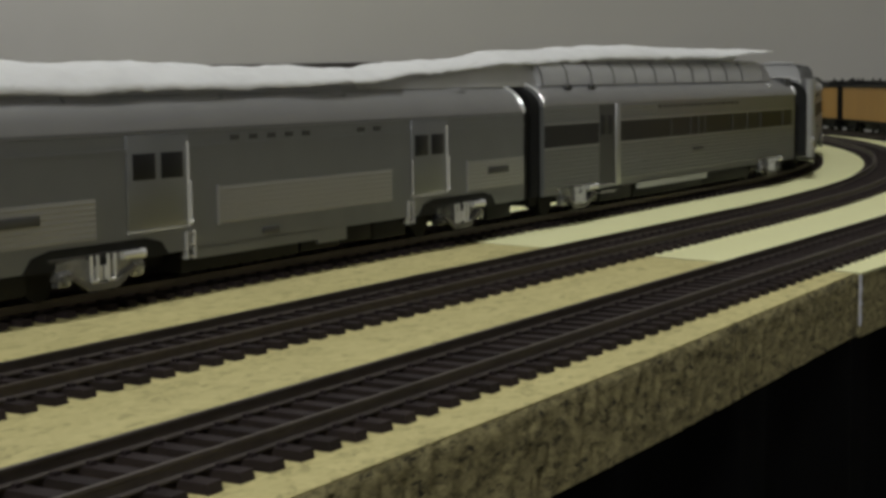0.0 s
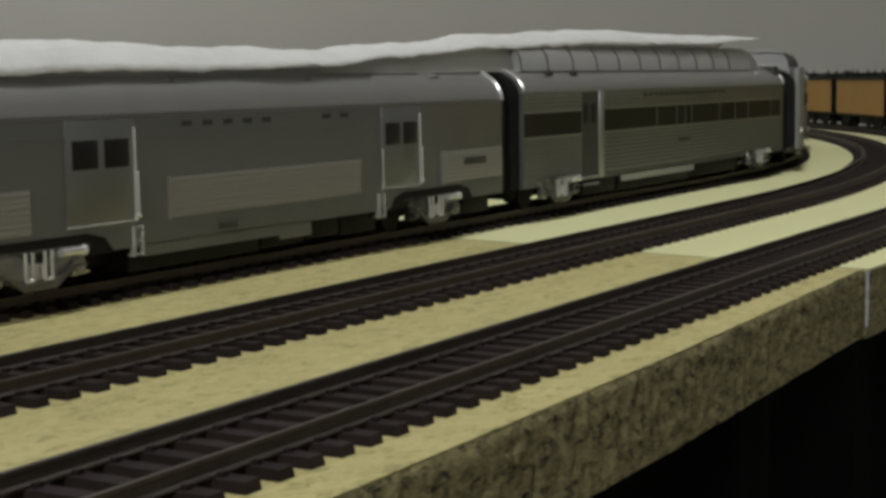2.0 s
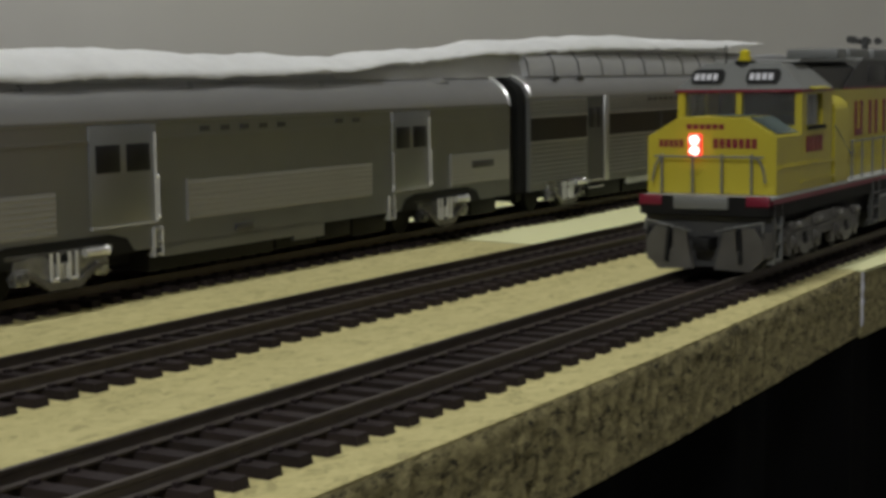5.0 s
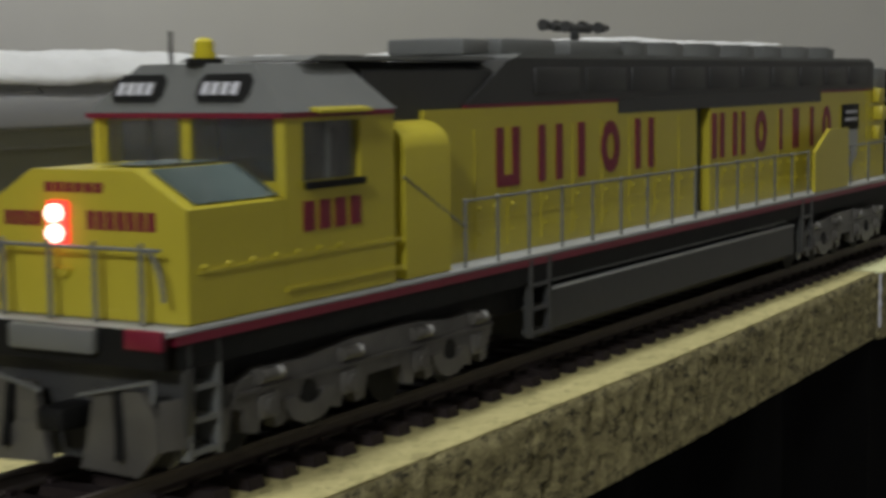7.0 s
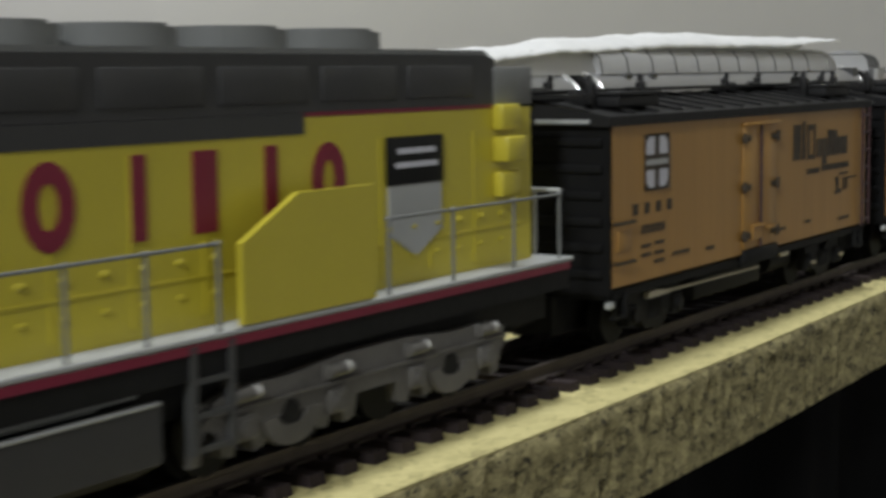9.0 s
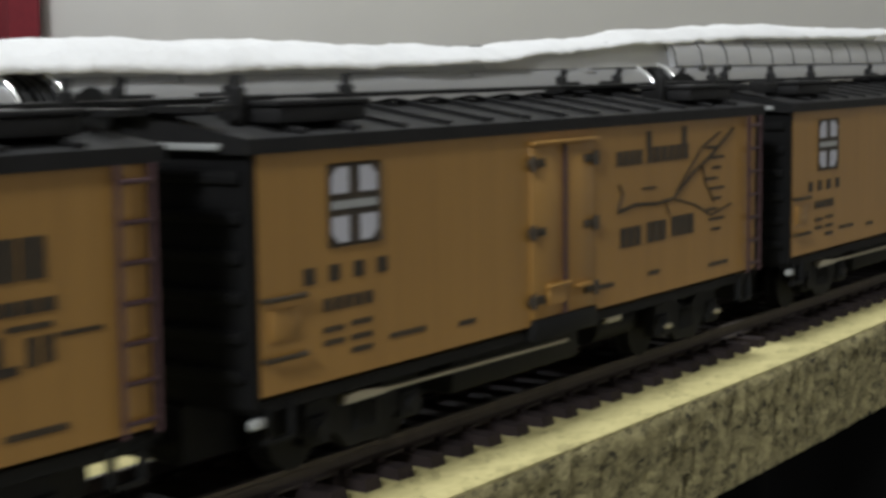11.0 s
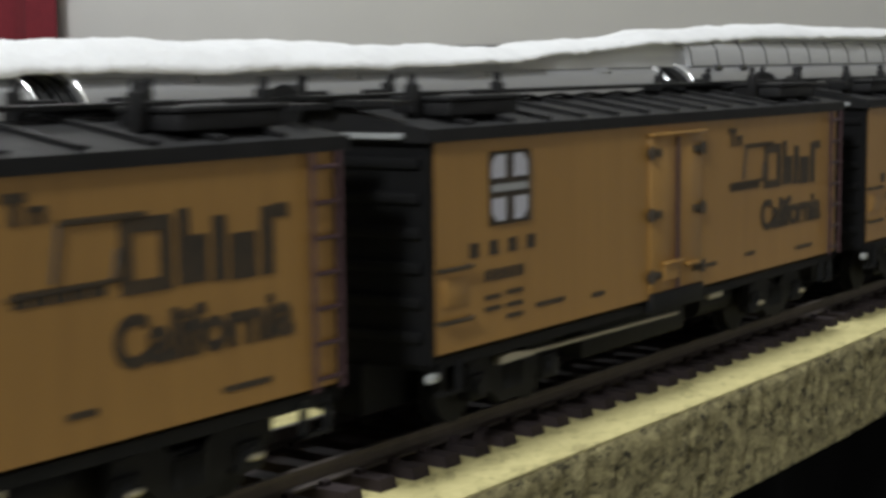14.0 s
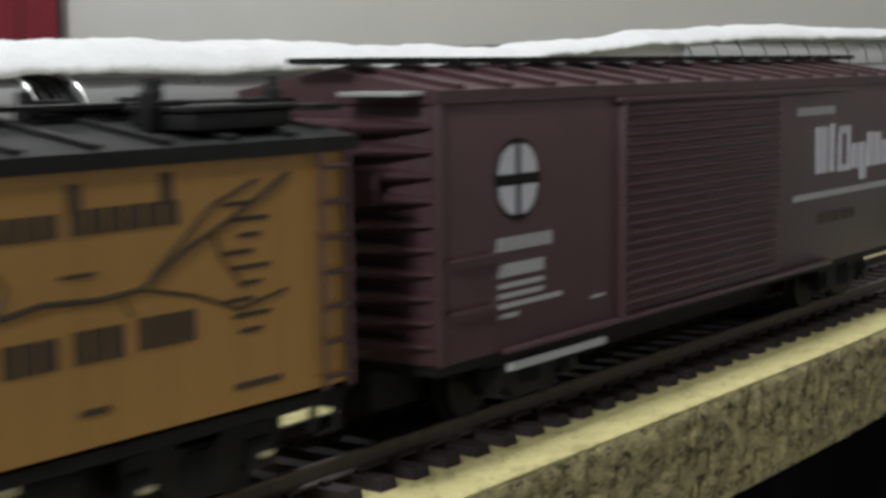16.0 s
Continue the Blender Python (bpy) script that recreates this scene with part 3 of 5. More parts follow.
def baggage_car(label):
    """Local x runs along the car, its middle at 0; the visible side is at negative y."""
    length = 2.672
    car = thing("baggage_car", label, "train car", "parked silver train")
    z0, lip, top = 0.125, 0.43, 0.545
    part("body", Form().box(-length / 2, length / 2, -HALF, HALF, z0, 0.43), "silver", car)
    part("roof", Form().prism(section(HALF, 0.4305, 0.435, top, 1.05, 10), "x", -length / 2, length / 2), "silver_lit", car, "silver arched roof in the lit tone")
    # long roof seam and small slanting vents
    part("roof_seam", Form().box(-length / 2 + 0.02, length / 2 - 0.02, -0.103, -0.099, 0.5185, 0.5235), "dark_grey", car)
    for x in (-1.0, -0.39, 0.214, 0.95):
        f = Form().prism([(-0.055, 0), (0.04, 0), (0.05, 0.006), (0.03, 0.010), (-0.03, 0.006)], "y", -0.012, 0.012)
        ob = part("roof_vent", f, "silver_lit", car)
        ob.matrix_local = Matrix.Translation((x * S, -0.112 * S, 0.5145 * S)) @ pose(0, 0, 0, 38, 0, 0)
        ob = part("vent_mouth", Form().box(0.03, 0.055, -0.011, 0.011, -0.001, 0.005), "black", car)
        ob.matrix_local = Matrix.Translation((x * S, -0.114 * S, 0.5135 * S)) @ pose(0, 0, 0, 38, 0, 0)
    y = -HALF
    part("belt_rail", Form().box(-length / 2, length / 2, y - 0.004, y + 0.001, 0.388, 0.395), "silver", car)
    part("roof_gutter", Form().box(-length / 2, length / 2, y - 0.003, y + 0.002, 0.432, 0.439), "silver", car)
    letter_bars(car, y - 0.002, -0.40, 0.02, 0.403, 0.416, 5, "dark_grey", 0.42)
    letter_bars(car, y - 0.002, 0.22, 0.40, 0.404, 0.417, 2, "dark_grey", 0.42)
    # fluted lower panels
    for x0, x1 in ((-1.33, -0.91), (-0.435, 0.437), (0.918, 1.33)):
        part("side_panel", Form().box(x0, x1, y - 0.0025, y + 0.001, 0.183, 0.282), "silver_panel", car)
        flutes(car, "silver_panel", x0, x1, y - 0.002, 0.185, 0.28, 7, 0.0018)
        part("panel_frame", Form().box(x0 - 0.003, x0 + 0.003, y - 0.006, y + 0.001, 0.18, 0.285), "silver_lit", car)
    for x0, x1 in ((-1.28, -1.1), (-0.24, -0.165), (1.06, 1.21)):
        part("number_plate", Form().box(x0, x1, y - 0.0065, y, 0.232 if abs(x0) > 1 else 0.140, 0.256 if abs(x0) > 1 else 0.158, 0.002), "dark_grey", car)
    # sliding doors with two dark panes each, a bright post and a step
    for d0, d1, post in ((-0.795, -0.555, -0.555), (0.555, 0.783, 0.783)):
        door = part("door", Form().box(d0, d1, y - 0.005, y + 0.002, 0.190, 0.428, 0.002), "silver", car)
        w = d1 - d0
        for a in (0.08, 0.53):
            part("pane", Form().box(d0 + w * a, d0 + w * (a + 0.36), y - 0.0065, y - 0.003, 0.316, 0.382, 0.002), "dark_glass", door)
        part("door_sill", Form().box(d0, d1, y - 0.007, y, 0.186, 0.192), "chrome", door)
        part("door_post", Form().cyl((post - 0.006, y - 0.005, 0.298), "z", 0.0048, 0.218, 12), "chrome", car, "bright metal post")
        for x in ((post - 0.004,) if post < 0 else (post - 0.004, d0 - 0.008)):
            part("grab_iron", Form().rod((x, y - 0.012, 0.20), (x, y - 0.012, 0.30), 0.0028).ball((x, y - 0.012, 0.20), 0.006).ball((x, y - 0.012, 0.30), 0.005), "chrome", car)
        x = post if post < 0 else d0 - 0.006
        f = Form()
        for z in (0.105, 0.138, 0.168):
            f.box(x - 0.016, x + 0.016, y - 0.006, y + 0.02, z, z + 0.006)
        f.box(x - 0.018, x - 0.013, y - 0.007, y + 0.01, 0.103, 0.176).box(x + 0.013, x + 0.018, y - 0.007, y + 0.01, 0.103, 0.176)
        part("step", f, "chrome", car, "bright metal steps")
    # skirt with cut-outs over the trucks
    part("skirt", Form().box(-0.53, 0.03, y, y + 0.012, 0.100, 0.13).box(0.03, 0.18, y, y + 0.012, 0.088, 0.13), "silver", car)
    underframe(car, length, [(0.19, 0.36, 0.072), (0.37, 0.56, 0.066), (-0.56, -0.03, 0.062), (-0.02, 0.18, 0.066), (-1.28, -1.12, 0.07), (1.1, 1.28, 0.07)])
    for x in (-0.90, 0.86):
        part("truck_arch", Form().prism([(x - 0.26, 0.122), (x + 0.26, 0.122), (x + 0.23, 0.158), (x + 0.17, 0.172), (x - 0.17, 0.172), (x - 0.23, 0.158)], "y", y - 0.002, y + 0.01), "black", car)
        truck(car, x, "grey_truck", 0.26, 2, 0.171, 0.098, label="grey cast truck with bright springs")
    car_ends(car, length, 0.43, top, z0)
    return car


def dome_car():
    length = 2.99
    car = thing("dome_car", "silver full length dome passenger car with dark window band", "train car", "parked silver train")
    z0, lip, top = 0.125, 0.455, 0.545
    part("body", Form().box(-length / 2, length / 2, -HALF, HALF, z0, lip), "silver", car)
    part("roof", Form().prism(section(HALF, lip + 0.0005, lip + 0.005, top, 0.8), "x", -length / 2, length / 2), "silver_lit", car, "silver roof in the lit tone")
    y = -HALF
    # the glazed upper deck: glass with dark ribs below a roof cap
    x0, x1 = -1.40, 1.12
    prof = [(-0.125, 0.530), (-0.116, 0.585), (-0.09, 0.620), (0.09, 0.620), (0.116, 0.585), (0.125, 0.530)]
    dome = part("dome", Form().prism(prof, "x", x0, x1), "smoke_glass", car, "smoked dome glass")
    cap = [(-0.098, 0.612), (-0.07, 0.630), (0.0, 0.636), (0.07, 0.630), (0.098, 0.612)]
    part("dome_roof", Form().prism(cap, "x", x0, x1), "silver_lit", dome)
    x = x0
    while x < x1 - 0.1:
        f = Form()
        for (ya, za), (yb, zb) in zip(prof[:2], prof[1:3]):
            f.rod((x, ya - 0.002, za), (x, yb - 0.002, zb), 0.0026)
        part("dome_rib", f, "dark_grey", dome)
        x += 0.222
    # rounded end of the dome
    f = Form()
    rows = []
    for i in range(9):
        a = math.pi / 2 * i / 8
        k, dx = math.cos(a), math.sin(a)
        rows.append([(x1 + 0.27 * dx, py * (0.35 + 0.65 * k), 0.53 + (pz - 0.53) * k) for py, pz in (prof[0], prof[1], cap[0], cap[1], cap[2], cap[3], cap[4], prof[4], prof[5])])
    f.grid(rows)
    part("dome_end", f, "silver_lit", dome)
    # small bright metal ball beside the dome end
    part("dome_light", Form().ball((x1 + 0.02, -0.15, 0.505), 0.016, (1.4, 0.6, 0.9)), "chrome", car)
    for xx in (-1.24, -1.02):
        part("roof_vent", Form().box(xx, xx + 0.05, -0.150, -0.135, 0.515, 0.532, 0.003), "dark_grey", car)
    # window band, door, flutes
    for a, b in ((-1.485, -1.005), (-0.80, 1.44)):
        part("window_band", Form().box(a, b, y - 0.002, y + 0.001, 0.302, 0.384), "dark_glass", car)
        part("band_rail", Form().box(a, b, y - 0.006, y, 0.384, 0.390).box(a, b, y - 0.006, y, 0.294, 0.301), "silver_lit", car)
    for k, xx in enumerate((-0.25, -0.02, 0.08, 0.16, 0.52, 0.74, 0.93, 1.28)):
        part("window_post", Form().box(xx, xx + 0.022, y - 0.0045, y, 0.303, 0.384), "dark_grey", car)
    for a, b, n in ((-1.485, -1.005, 9), (-0.80, 1.46, 9)):
        flutes(car, "silver", a, b, y, 0.150, 0.292, n, 0.003)
    for a, b in ((-1.485, -1.005), (-0.80, -0.4)):
        flutes(car, "silver", a, b, y, 0.394, 0.45, 4, 0.0025)
    letter_bars(car, y - 0.002, -0.40, 0.62, 0.428, 0.440, 17, "dark_grey", 0.6)
    part("number_plate", Form().box(0.01, 0.14, y - 0.0065, y, 0.232, 0.246, 0.002), "dark_grey", car)
    door = part("door", Form().box(-0.995, -0.845, y - 0.001, y + 0.003, 0.135, 0.452), "dark_grey", car, "recessed dark vestibule door")
    for a in (-0.982, -0.912):
        part("pane", Form().box(a, a + 0.055, y - 0.003, y, 0.335, 0.41, 0.002), "dark_glass", door)
    part("door_post", Form().box(-0.845, -0.80, y - 0.007, y, 0.13, 0.455, 0.003), "silver_lit", car)
    f = Form()
    for z in (0.105, 0.132):
        f.box(-0.985, -0.85, y - 0.006, y + 0.03, z, z + 0.007)
    part("step", f, "chrome", car)
    part("skirt", Form().box(-0.60, 0.2, y, y + 0.012, 0.100, 0.13), "light_grey", car)
    underframe(car, length, [(0.22, 0.84, 0.066), (-0.94, -0.62, 0.066), (-0.6, 0.2, 0.062)])
    for xx in (-1.2, 1.09):
        truck(car, xx, "grey_truck", 0.26, 2, 0.171, 0.098, label="grey cast truck with bright springs")
    car_ends(car, length, lip, top, z0)
    part("end_bulkhead", Form().prism([(-0.165, 0.456), (-0.15, 0.545), (0.15, 0.545), (0.165, 0.456)], "x", 1.40, 1.488), "dark_grey", car)
    return car


PARKED = TRACKS[2]
bag = baggage_car("silver baggage car with dark paned doors and fluted panels")
bag.matrix_basis = put_car(bag, 1.984, 0.88, PARKED)
car = copy_thing(bag, put_car(bag, 1.984 - 2.80, 0.88, PARKED))
tagged(car, "silver baggage car parked half under a white tissue")
dome_one = dome_car()
dome_one.matrix_basis = put_car(dome_one, 4.965, 1.15, PARKED)
car = copy_thing(dome_one, put_car(dome_one, 6.70 + 1.495, 1.15, PARKED))
tagged(car, "silver passenger car standing on the bend behind another")
# bright rounded corner of that car, with shiny balls added as glints
corner = part("corner_post", Form().cyl((-1.475, -0.165, 0.33), "z", 0.040, 0.42, 16), "silver_lit", car, "rounded corner post in the lit silver tone")
for z, r in ((0.215, 0.016), (0.30, 0.009), (0.16, 0.011), (0.50, 0.010)):
    part("corner_knob", Form().ball((-1.495, -0.19, z), r), "chrome", corner, "shiny ball added as a glint")


# ---- the white tissue over the parked train
def curve_at(x, table):
    for (xa, va), (xb, vb) in zip(table, table[1:]):
        if x <= xb:
            k = max(0.0, min(1.0, (x - xa) / (xb - xa)))
            k = k * k * (3 - 2 * k)
            return va + (vb - va) * k
    return table[-1][1]


crest = [(-4.0, 0.60), (0.2, 0.602), (1.14, 0.611), (2.0, 0.601), (2.45, 0.597), (2.9, 0.624), (3.55, 0.662), (4.45, 0.692), (5.3, 0.685), (6.35, 0.69)]
hem = [(-4.0, 0.525), (1.0, 0.534), (1.8, 0.540), (2.35, 0.552), (2.67, 0.575), (3.42, 0.612), (4.4, 0.634), (5.3, 0.645), (6.2, 0.676)]
f = Form()
rows = []
for i in range(330):
    x = -4.0 + 10.25 * i / 329
    top, low = curve_at(x, crest), curve_at(x, hem)
    low += 0.008 * noise.noise((x * 9, 0.3, 0)) + 0.006 * noise.noise((x * 31, 1.3, 0))
    yh = 1.205 + 0.014 * noise.noise((x * 3, 2, 7)) if x < 2.6 else 1.235 + 0.012 * noise.noise((x * 4, 2, 7))
    row = []
    for j in range(17):
        k = j / 8 - 1
        if k <= 0:
            c = 1 + k
            y, z = yh + (1.34 - yh) * c, low + (top - low) * math.sin(c * math.pi / 2) ** 0.8
        else:
            y, z = 1.34 + 0.16 * k, top - 0.09 * k * k
        w = min(1.0, 0.25 + 1.0 * (1 - abs(k)))
        z += w * (0.008 * noise.noise((x * 4, y * 14, 3)) + 0.006 * noise.noise((x * 11, y * 24, 8)) + 0.0025 * noise.noise((x * 45, y * 60, 4)))
        row.append((x, y, z))
    rows.append(row)
f.grid(rows)
cover = part("tissue_cover", f, "tissue")
solid = cover.modifiers.new("thickness", "SOLIDIFY")
solid.thickness = 0.0004
tagged(cover, "creased white tissue draped along the parked train roofs", "tissue")

# cloudy film hanging out below the tissue, down to the roofs
rows = []
for i in range(60):
    x = 2.35 + 1.35 * i / 59
    top = curve_at(x, hem) + 0.012
    fold = 0.008 * noise.noise((x * 7, 4, 2))
    rows.append([(x, 1.262 + fold, top), (x, 1.246 + fold, 0.35 * top + 0.65 * 0.53), (x, 1.236, 0.528)])
tagged(part("plastic_film", Form().grid(rows), "film"), "cloudy plastic film under the white tissue", "plastic film")


# ---- the yellow locomotive; local x runs from the nose (0) to the rear, middle of the frame at MID
MID = 1.68


def closer(x):
    """Behind the cab the hood sits a little nearer to the nose."""
    return x - 0.045 * max(0.0, min(1.0, (x - 0.62) / 0.3))


def x_shift(ob):
    """Closes up the hood and moves a thing's parts so that its middle is at its origin."""
    for o in ob.children_recursive:
        if abs(o.location.x) < 1e-6:
            for v in o.data.vertices:
                v.co.x = closer(v.co.x / S) * S
    for o in ob.children:
        o.location.x -= MID * S


def ring(f, y, x0, x1, z0, z1, t, n=18):
    """An upright oval ring with flat faces."""
    cx, cz, rx, rz = (x0 + x1) / 2, (z0 + z1) / 2, (x1 - x0) / 2, (z1 - z0) / 2
    turn = [2 * math.pi * k / n for k in range(n + 1)]
    f.grid([[(cx + (rx - i) * math.cos(a), yy, cz + (rz - i) * math.sin(a)) for i, yy in ((0, y), (0, y - 0.0015), (t, y - 0.0015), (t, y))] for a in turn])


def name_shapes(parent, y, items, mat, t, name="name_block"):
    """Plain bars, posts, cups and rings in place of a withheld name."""
    for kind, x0, x1, z0, z1 in items:
        f = Form()
        if kind == "ring":
            ring(f, y, x0, x1, z0, z1, t)
        elif kind == "bar":
            f.box(x0, x1, y - 0.0015, y + 0.001, z0, z1)
        else:
            f.box(x0, x0 + t, y - 0.0015, y + 0.001, z0, z1).box(x1 - t, x1, y - 0.0015, y + 0.001, z0, z1)
            if kind == "cup":
                f.box(x0 + t, x1 - t, y - 0.0015, y + 0.001, z0, z0 + t * 0.8)
            elif kind == "arch":
                f.box(x0 + t, x1 - t, y - 0.0015, y + 0.001, z1 - t * 0.8, z1)
        part(name, f, mat, parent, smooth=False)


def locomotive_truck(loco, x):
    """Four axle bogie: one deep casting a side, with pedestal legs, round drop hangers, cylinders and wheels."""
    xs = [x + d for d in (-0.290, -0.097, 0.097, 0.290)]
    tr = part("truck", Form().box(x - 0.30, x + 0.30, -0.12, 0.12, 0.112, 0.150, 0.006), "black", loco, "dull grey four axle truck with highlight balls on its cylinders")
    for sy in (-1, 1):
        y = sy * 0.150
        lower = []
        for a in xs:
            lower += [(a - 0.050, 0.112), (a - 0.042, 0.082), (a - 0.020, 0.078), (a - 0.012, 0.100), (a + 0.012, 0.100), (a + 0.020, 0.078), (a + 0.042, 0.082), (a + 0.050, 0.112)]
        upper = [(x + 0.355, 0.122), (x + 0.350, 0.150), (x + 0.30, 0.162), (x + 0.20, 0.160), (x + 0.08, 0.170), (x - 0.08, 0.170), (x - 0.20, 0.160), (x - 0.30, 0.162), (x - 0.345, 0.150), (x - 0.372, 0.122)]
        part("side_frame", Form().prism(lower + upper, "y", y - 0.009, y + 0.009), "casting", tr)
        for m in (x - 0.1935, x + 0.1935):
            f = Form()
            bend = [math.pi * (1.0 + k / 10) for k in range(11)]
            outer = [(m + 0.062 * math.cos(a), 0.112 + 0.040 * math.sin(a)) for a in bend]
            inner_arc = [(m + 0.030 * math.cos(a), 0.114 + 0.016 * math.sin(a)) for a in bend[::-1]]
            f.prism(outer + inner_arc, "y", y + sy * 0.002, y + sy * 0.013)
            part("drop_hanger", f, "casting", tr)
            # solid black disc gives the shade of a round hole
            part("spring_pocket", Form().cyl((m, y + sy * 0.004, 0.112), "y", 0.018, 0.014, 14), "black", tr, "black disc for a shaded round hole")
        for a in xs:
            part("journal_box", Form().box(a - 0.020, a + 0.020, y + sy * 0.006, y + sy * 0.016, 0.094, 0.128, 0.005).cyl((a, y + sy * 0.017, 0.110), "y", 0.012, 0.008, 12), "casting", tr)
            cyl = part("brake_cylinder", Form().cyl((a, y + sy * 0.013, 0.152), "x", 0.0095, 0.044, 12).box(a - 0.026, a - 0.019, y, y + sy * 0.014, 0.142, 0.163, 0.002), "casting", tr, "grey brake cylinder")
            # chrome ball set on the cylinder as its small highlight
            part("cylinder_cap", Form().ball((a + 0.020, y + sy * 0.014, 0.153), 0.0105, (1.0, 0.9, 0.9), 12), "chrome", cyl, "shiny ball standing in for a highlight")
        part("brake_pipe", Form().rod((x - 0.36, y + sy * 0.012, 0.136), (x + 0.35, y + sy * 0.012, 0.136), 0.003), "casting", tr)
        part("sand_hanger", Form().prism([(x - 0.385, 0.078), (x - 0.368, 0.078), (x - 0.350, 0.150), (x - 0.372, 0.150)], "y", y - 0.005, y + 0.005), "casting", tr)
    for a in xs:
        f = Form()
        for sy in (-1, 1):
            f.cyl((a, sy * 0.088, 0.042 + 0.058), "y", 0.058, 0.022, 18).cyl((a, sy * 0.077, 0.042 + 0.058), "y", 0.064, 0.006, 18)
        f.cyl((a, 0, 0.10), "y", 0.012, 0.17, 8)
        part("wheelset", f, "black", tr)
    return tr


def locomotive():
    loco = thing("diesel_locomotive", "yellow and grey model diesel locomotive with lit headlights", "locomotive")
    W, WALK = 0.168, 0.238
    # frame, walkway, stripes
    part("frame", Form().box(0.0, 3.34, -0.13, 0.13, 0.135, 0.205).box(-0.02, 3.36, -W + 0.004, W - 0.004, 0.185, 0.216), "black", loco)
    part("walkway", Form().box(-0.045, 3.37, -W, W, 0.2285, WALK - 0.002, 0.002), "light_grey", loco, "pale grey walkway")
    part("sill_stripe", Form().box(-0.03, 3.36, -W + 0.001, W - 0.001, 0.2165, 0.228), "red_paint", loco, "dark red sill stripe")
    # nose and lower cab
    nose = [(-0.165, WALK), (-0.165, 0.378), (-0.085, 0.425), (0.085, 0.425), (0.165, 0.378), (0.165, WALK)]
    part("nose", Form().prism(nose, "x", 0.0, 0.205), "yellow", loco)
    low = [(-0.165, WALK), (-0.165, 0.382), (0.165, 0.382), (0.165, WALK)]
    part("cab_base", Form().prism(low, "x", 0.206, 0.475), "yellow", loco)
    # glare panel on the bevels and top of the nose
    f = Form()
    f.quad([(0.05, -0.075, 0.4285), (0.195, -0.075, 0.4285), (0.195, 0.02, 0.4285), (0.05, 0.02, 0.4285)])
    part("glare_panel", f, "antiglare", loco, "dull green panel on the nose top", smooth=False)
    f = Form().quad([(0.022, -0.0895, 0.4254), (0.198, -0.0895, 0.4254), (0.198, -0.160, 0.3840), (0.022, -0.160, 0.3840)])
    part("nose_window", f, "antiglare", loco, "glossy green sloping panel", smooth=False)
    # cab: yellow pillars, sloped grey roof
    for sy in (-1, 1):
        f = Form()
        f.box(0.21, 0.245, sy * 0.165, sy * 0.145, 0.382, 0.490)
        f.box(0.385, 0.475, sy * 0.165, sy * 0.145, 0.382, 0.490)
        f.box(0.245, 0.385, sy * 0.165, sy * 0.145, 0.382, 0.398).box(0.245, 0.385, sy * 0.165, sy * 0.145, 0.478, 0.490)
        part("cab_side", f, "yellow", loco)
        win = part("side_window", Form().box(0.245, 0.385, sy * 0.158, sy * 0.150, 0.398, 0.478), "cab_glass", loco, "dark cab side window")
        part("window_bar", Form().box(0.31, 0.318, sy * 0.160, sy * 0.148, 0.398, 0.478), "grey_paint", win)
        part("sunshade", Form().prism([(sy * 0.166, 0.497), (sy * 0.184, 0.493), (sy * 0.184, 0.489), (sy * 0.166, 0.492)], "x", 0.262, 0.390), "yellow", loco)
        part("arm_rest", Form().box(0.245, 0.385, sy * 0.166, sy * 0.176, 0.388, 0.398, 0.002), "black", loco)
    part("cab_rear_wall", Form().box(0.462, 0.474, -0.144, 0.144, 0.383, 0.489), "dark_grey", loco)
    part("cab_seat", Form().box(0.33, 0.40, -0.11, -0.05, 0.383, 0.43, 0.006).box(0.39, 0.41, -0.11, -0.05, 0.40, 0.465, 0.006), "black", loco)
    # windscreen: two panes in yellow frames
    f = Form()
    for y0, y1 in ((-0.165, -0.150), (-0.008, 0.008), (0.150, 0.165)):
        f.box(0.205, 0.222, y0, y1, 0.382, 0.490)
    f.box(0.203, 0.222, -0.150, 0.150, 0.382, 0.400).box(0.205, 0.222, -0.150, 0.150, 0.484, 0.490)
    f.prism([(-0.008, 0.393), (-0.06, 0.393), (-0.008, 0.425)], "x", 0.205, 0.222)
    part("windscreen_frame", f, "yellow", loco)
    for y0, y1 in ((-0.150, -0.008), (0.008, 0.150)):
        ws = part("windscreen", Form().box(0.211, 0.216, y0, y1, 0.393, 0.484), "cab_glass", loco, "dark reflecting windscreen")
    f = Form()
    lo = [(0.196, -0.168, 0.491), (0.196, 0.168, 0.491), (0.232, 0.098, 0.557), (0.232, -0.098, 0.557)]
    hi = [(0.478, -0.168, 0.491), (0.478, 0.168, 0.491), (0.448, 0.098, 0.557), (0.448, -0.098, 0.557)]
    for q in (lo, hi, [lo[0], lo[3], hi[3], hi[0]], [lo[1], lo[2], hi[2], hi[1]], [lo[2], lo[3], hi[3], hi[2]], [lo[0], lo[1], hi[1], hi[0]]):
        f.quad(q)
    bmesh.ops.remove_doubles(f.bm, verts=f.bm.verts[:], dist=1e-6)
    part("cab_roof", f, "grey_paint", loco, "grey sloped cab roof", smooth=False)
    part("roof_stripe", Form().box(0.194, 0.47, -0.1685, 0.1685, 0.4835, 0.4905), "red_paint", loco, "thin red stripe")
    # number boards, beacon, aerial
    for y0 in (-0.062, 0.085):
        outline = [(y0 + a * 0.045, 0.524 + b * 0.019) for a, b in ((-1, -0.5), (-0.8, -1), (0.8, -1), (1, -0.5), (1, 0.5), (0.8, 1), (-0.8, 1), (-1, 0.5))]
        nb = part("number_board", Form().prism(outline, "x", -0.004, 0.010), "black", loco, "black number board")
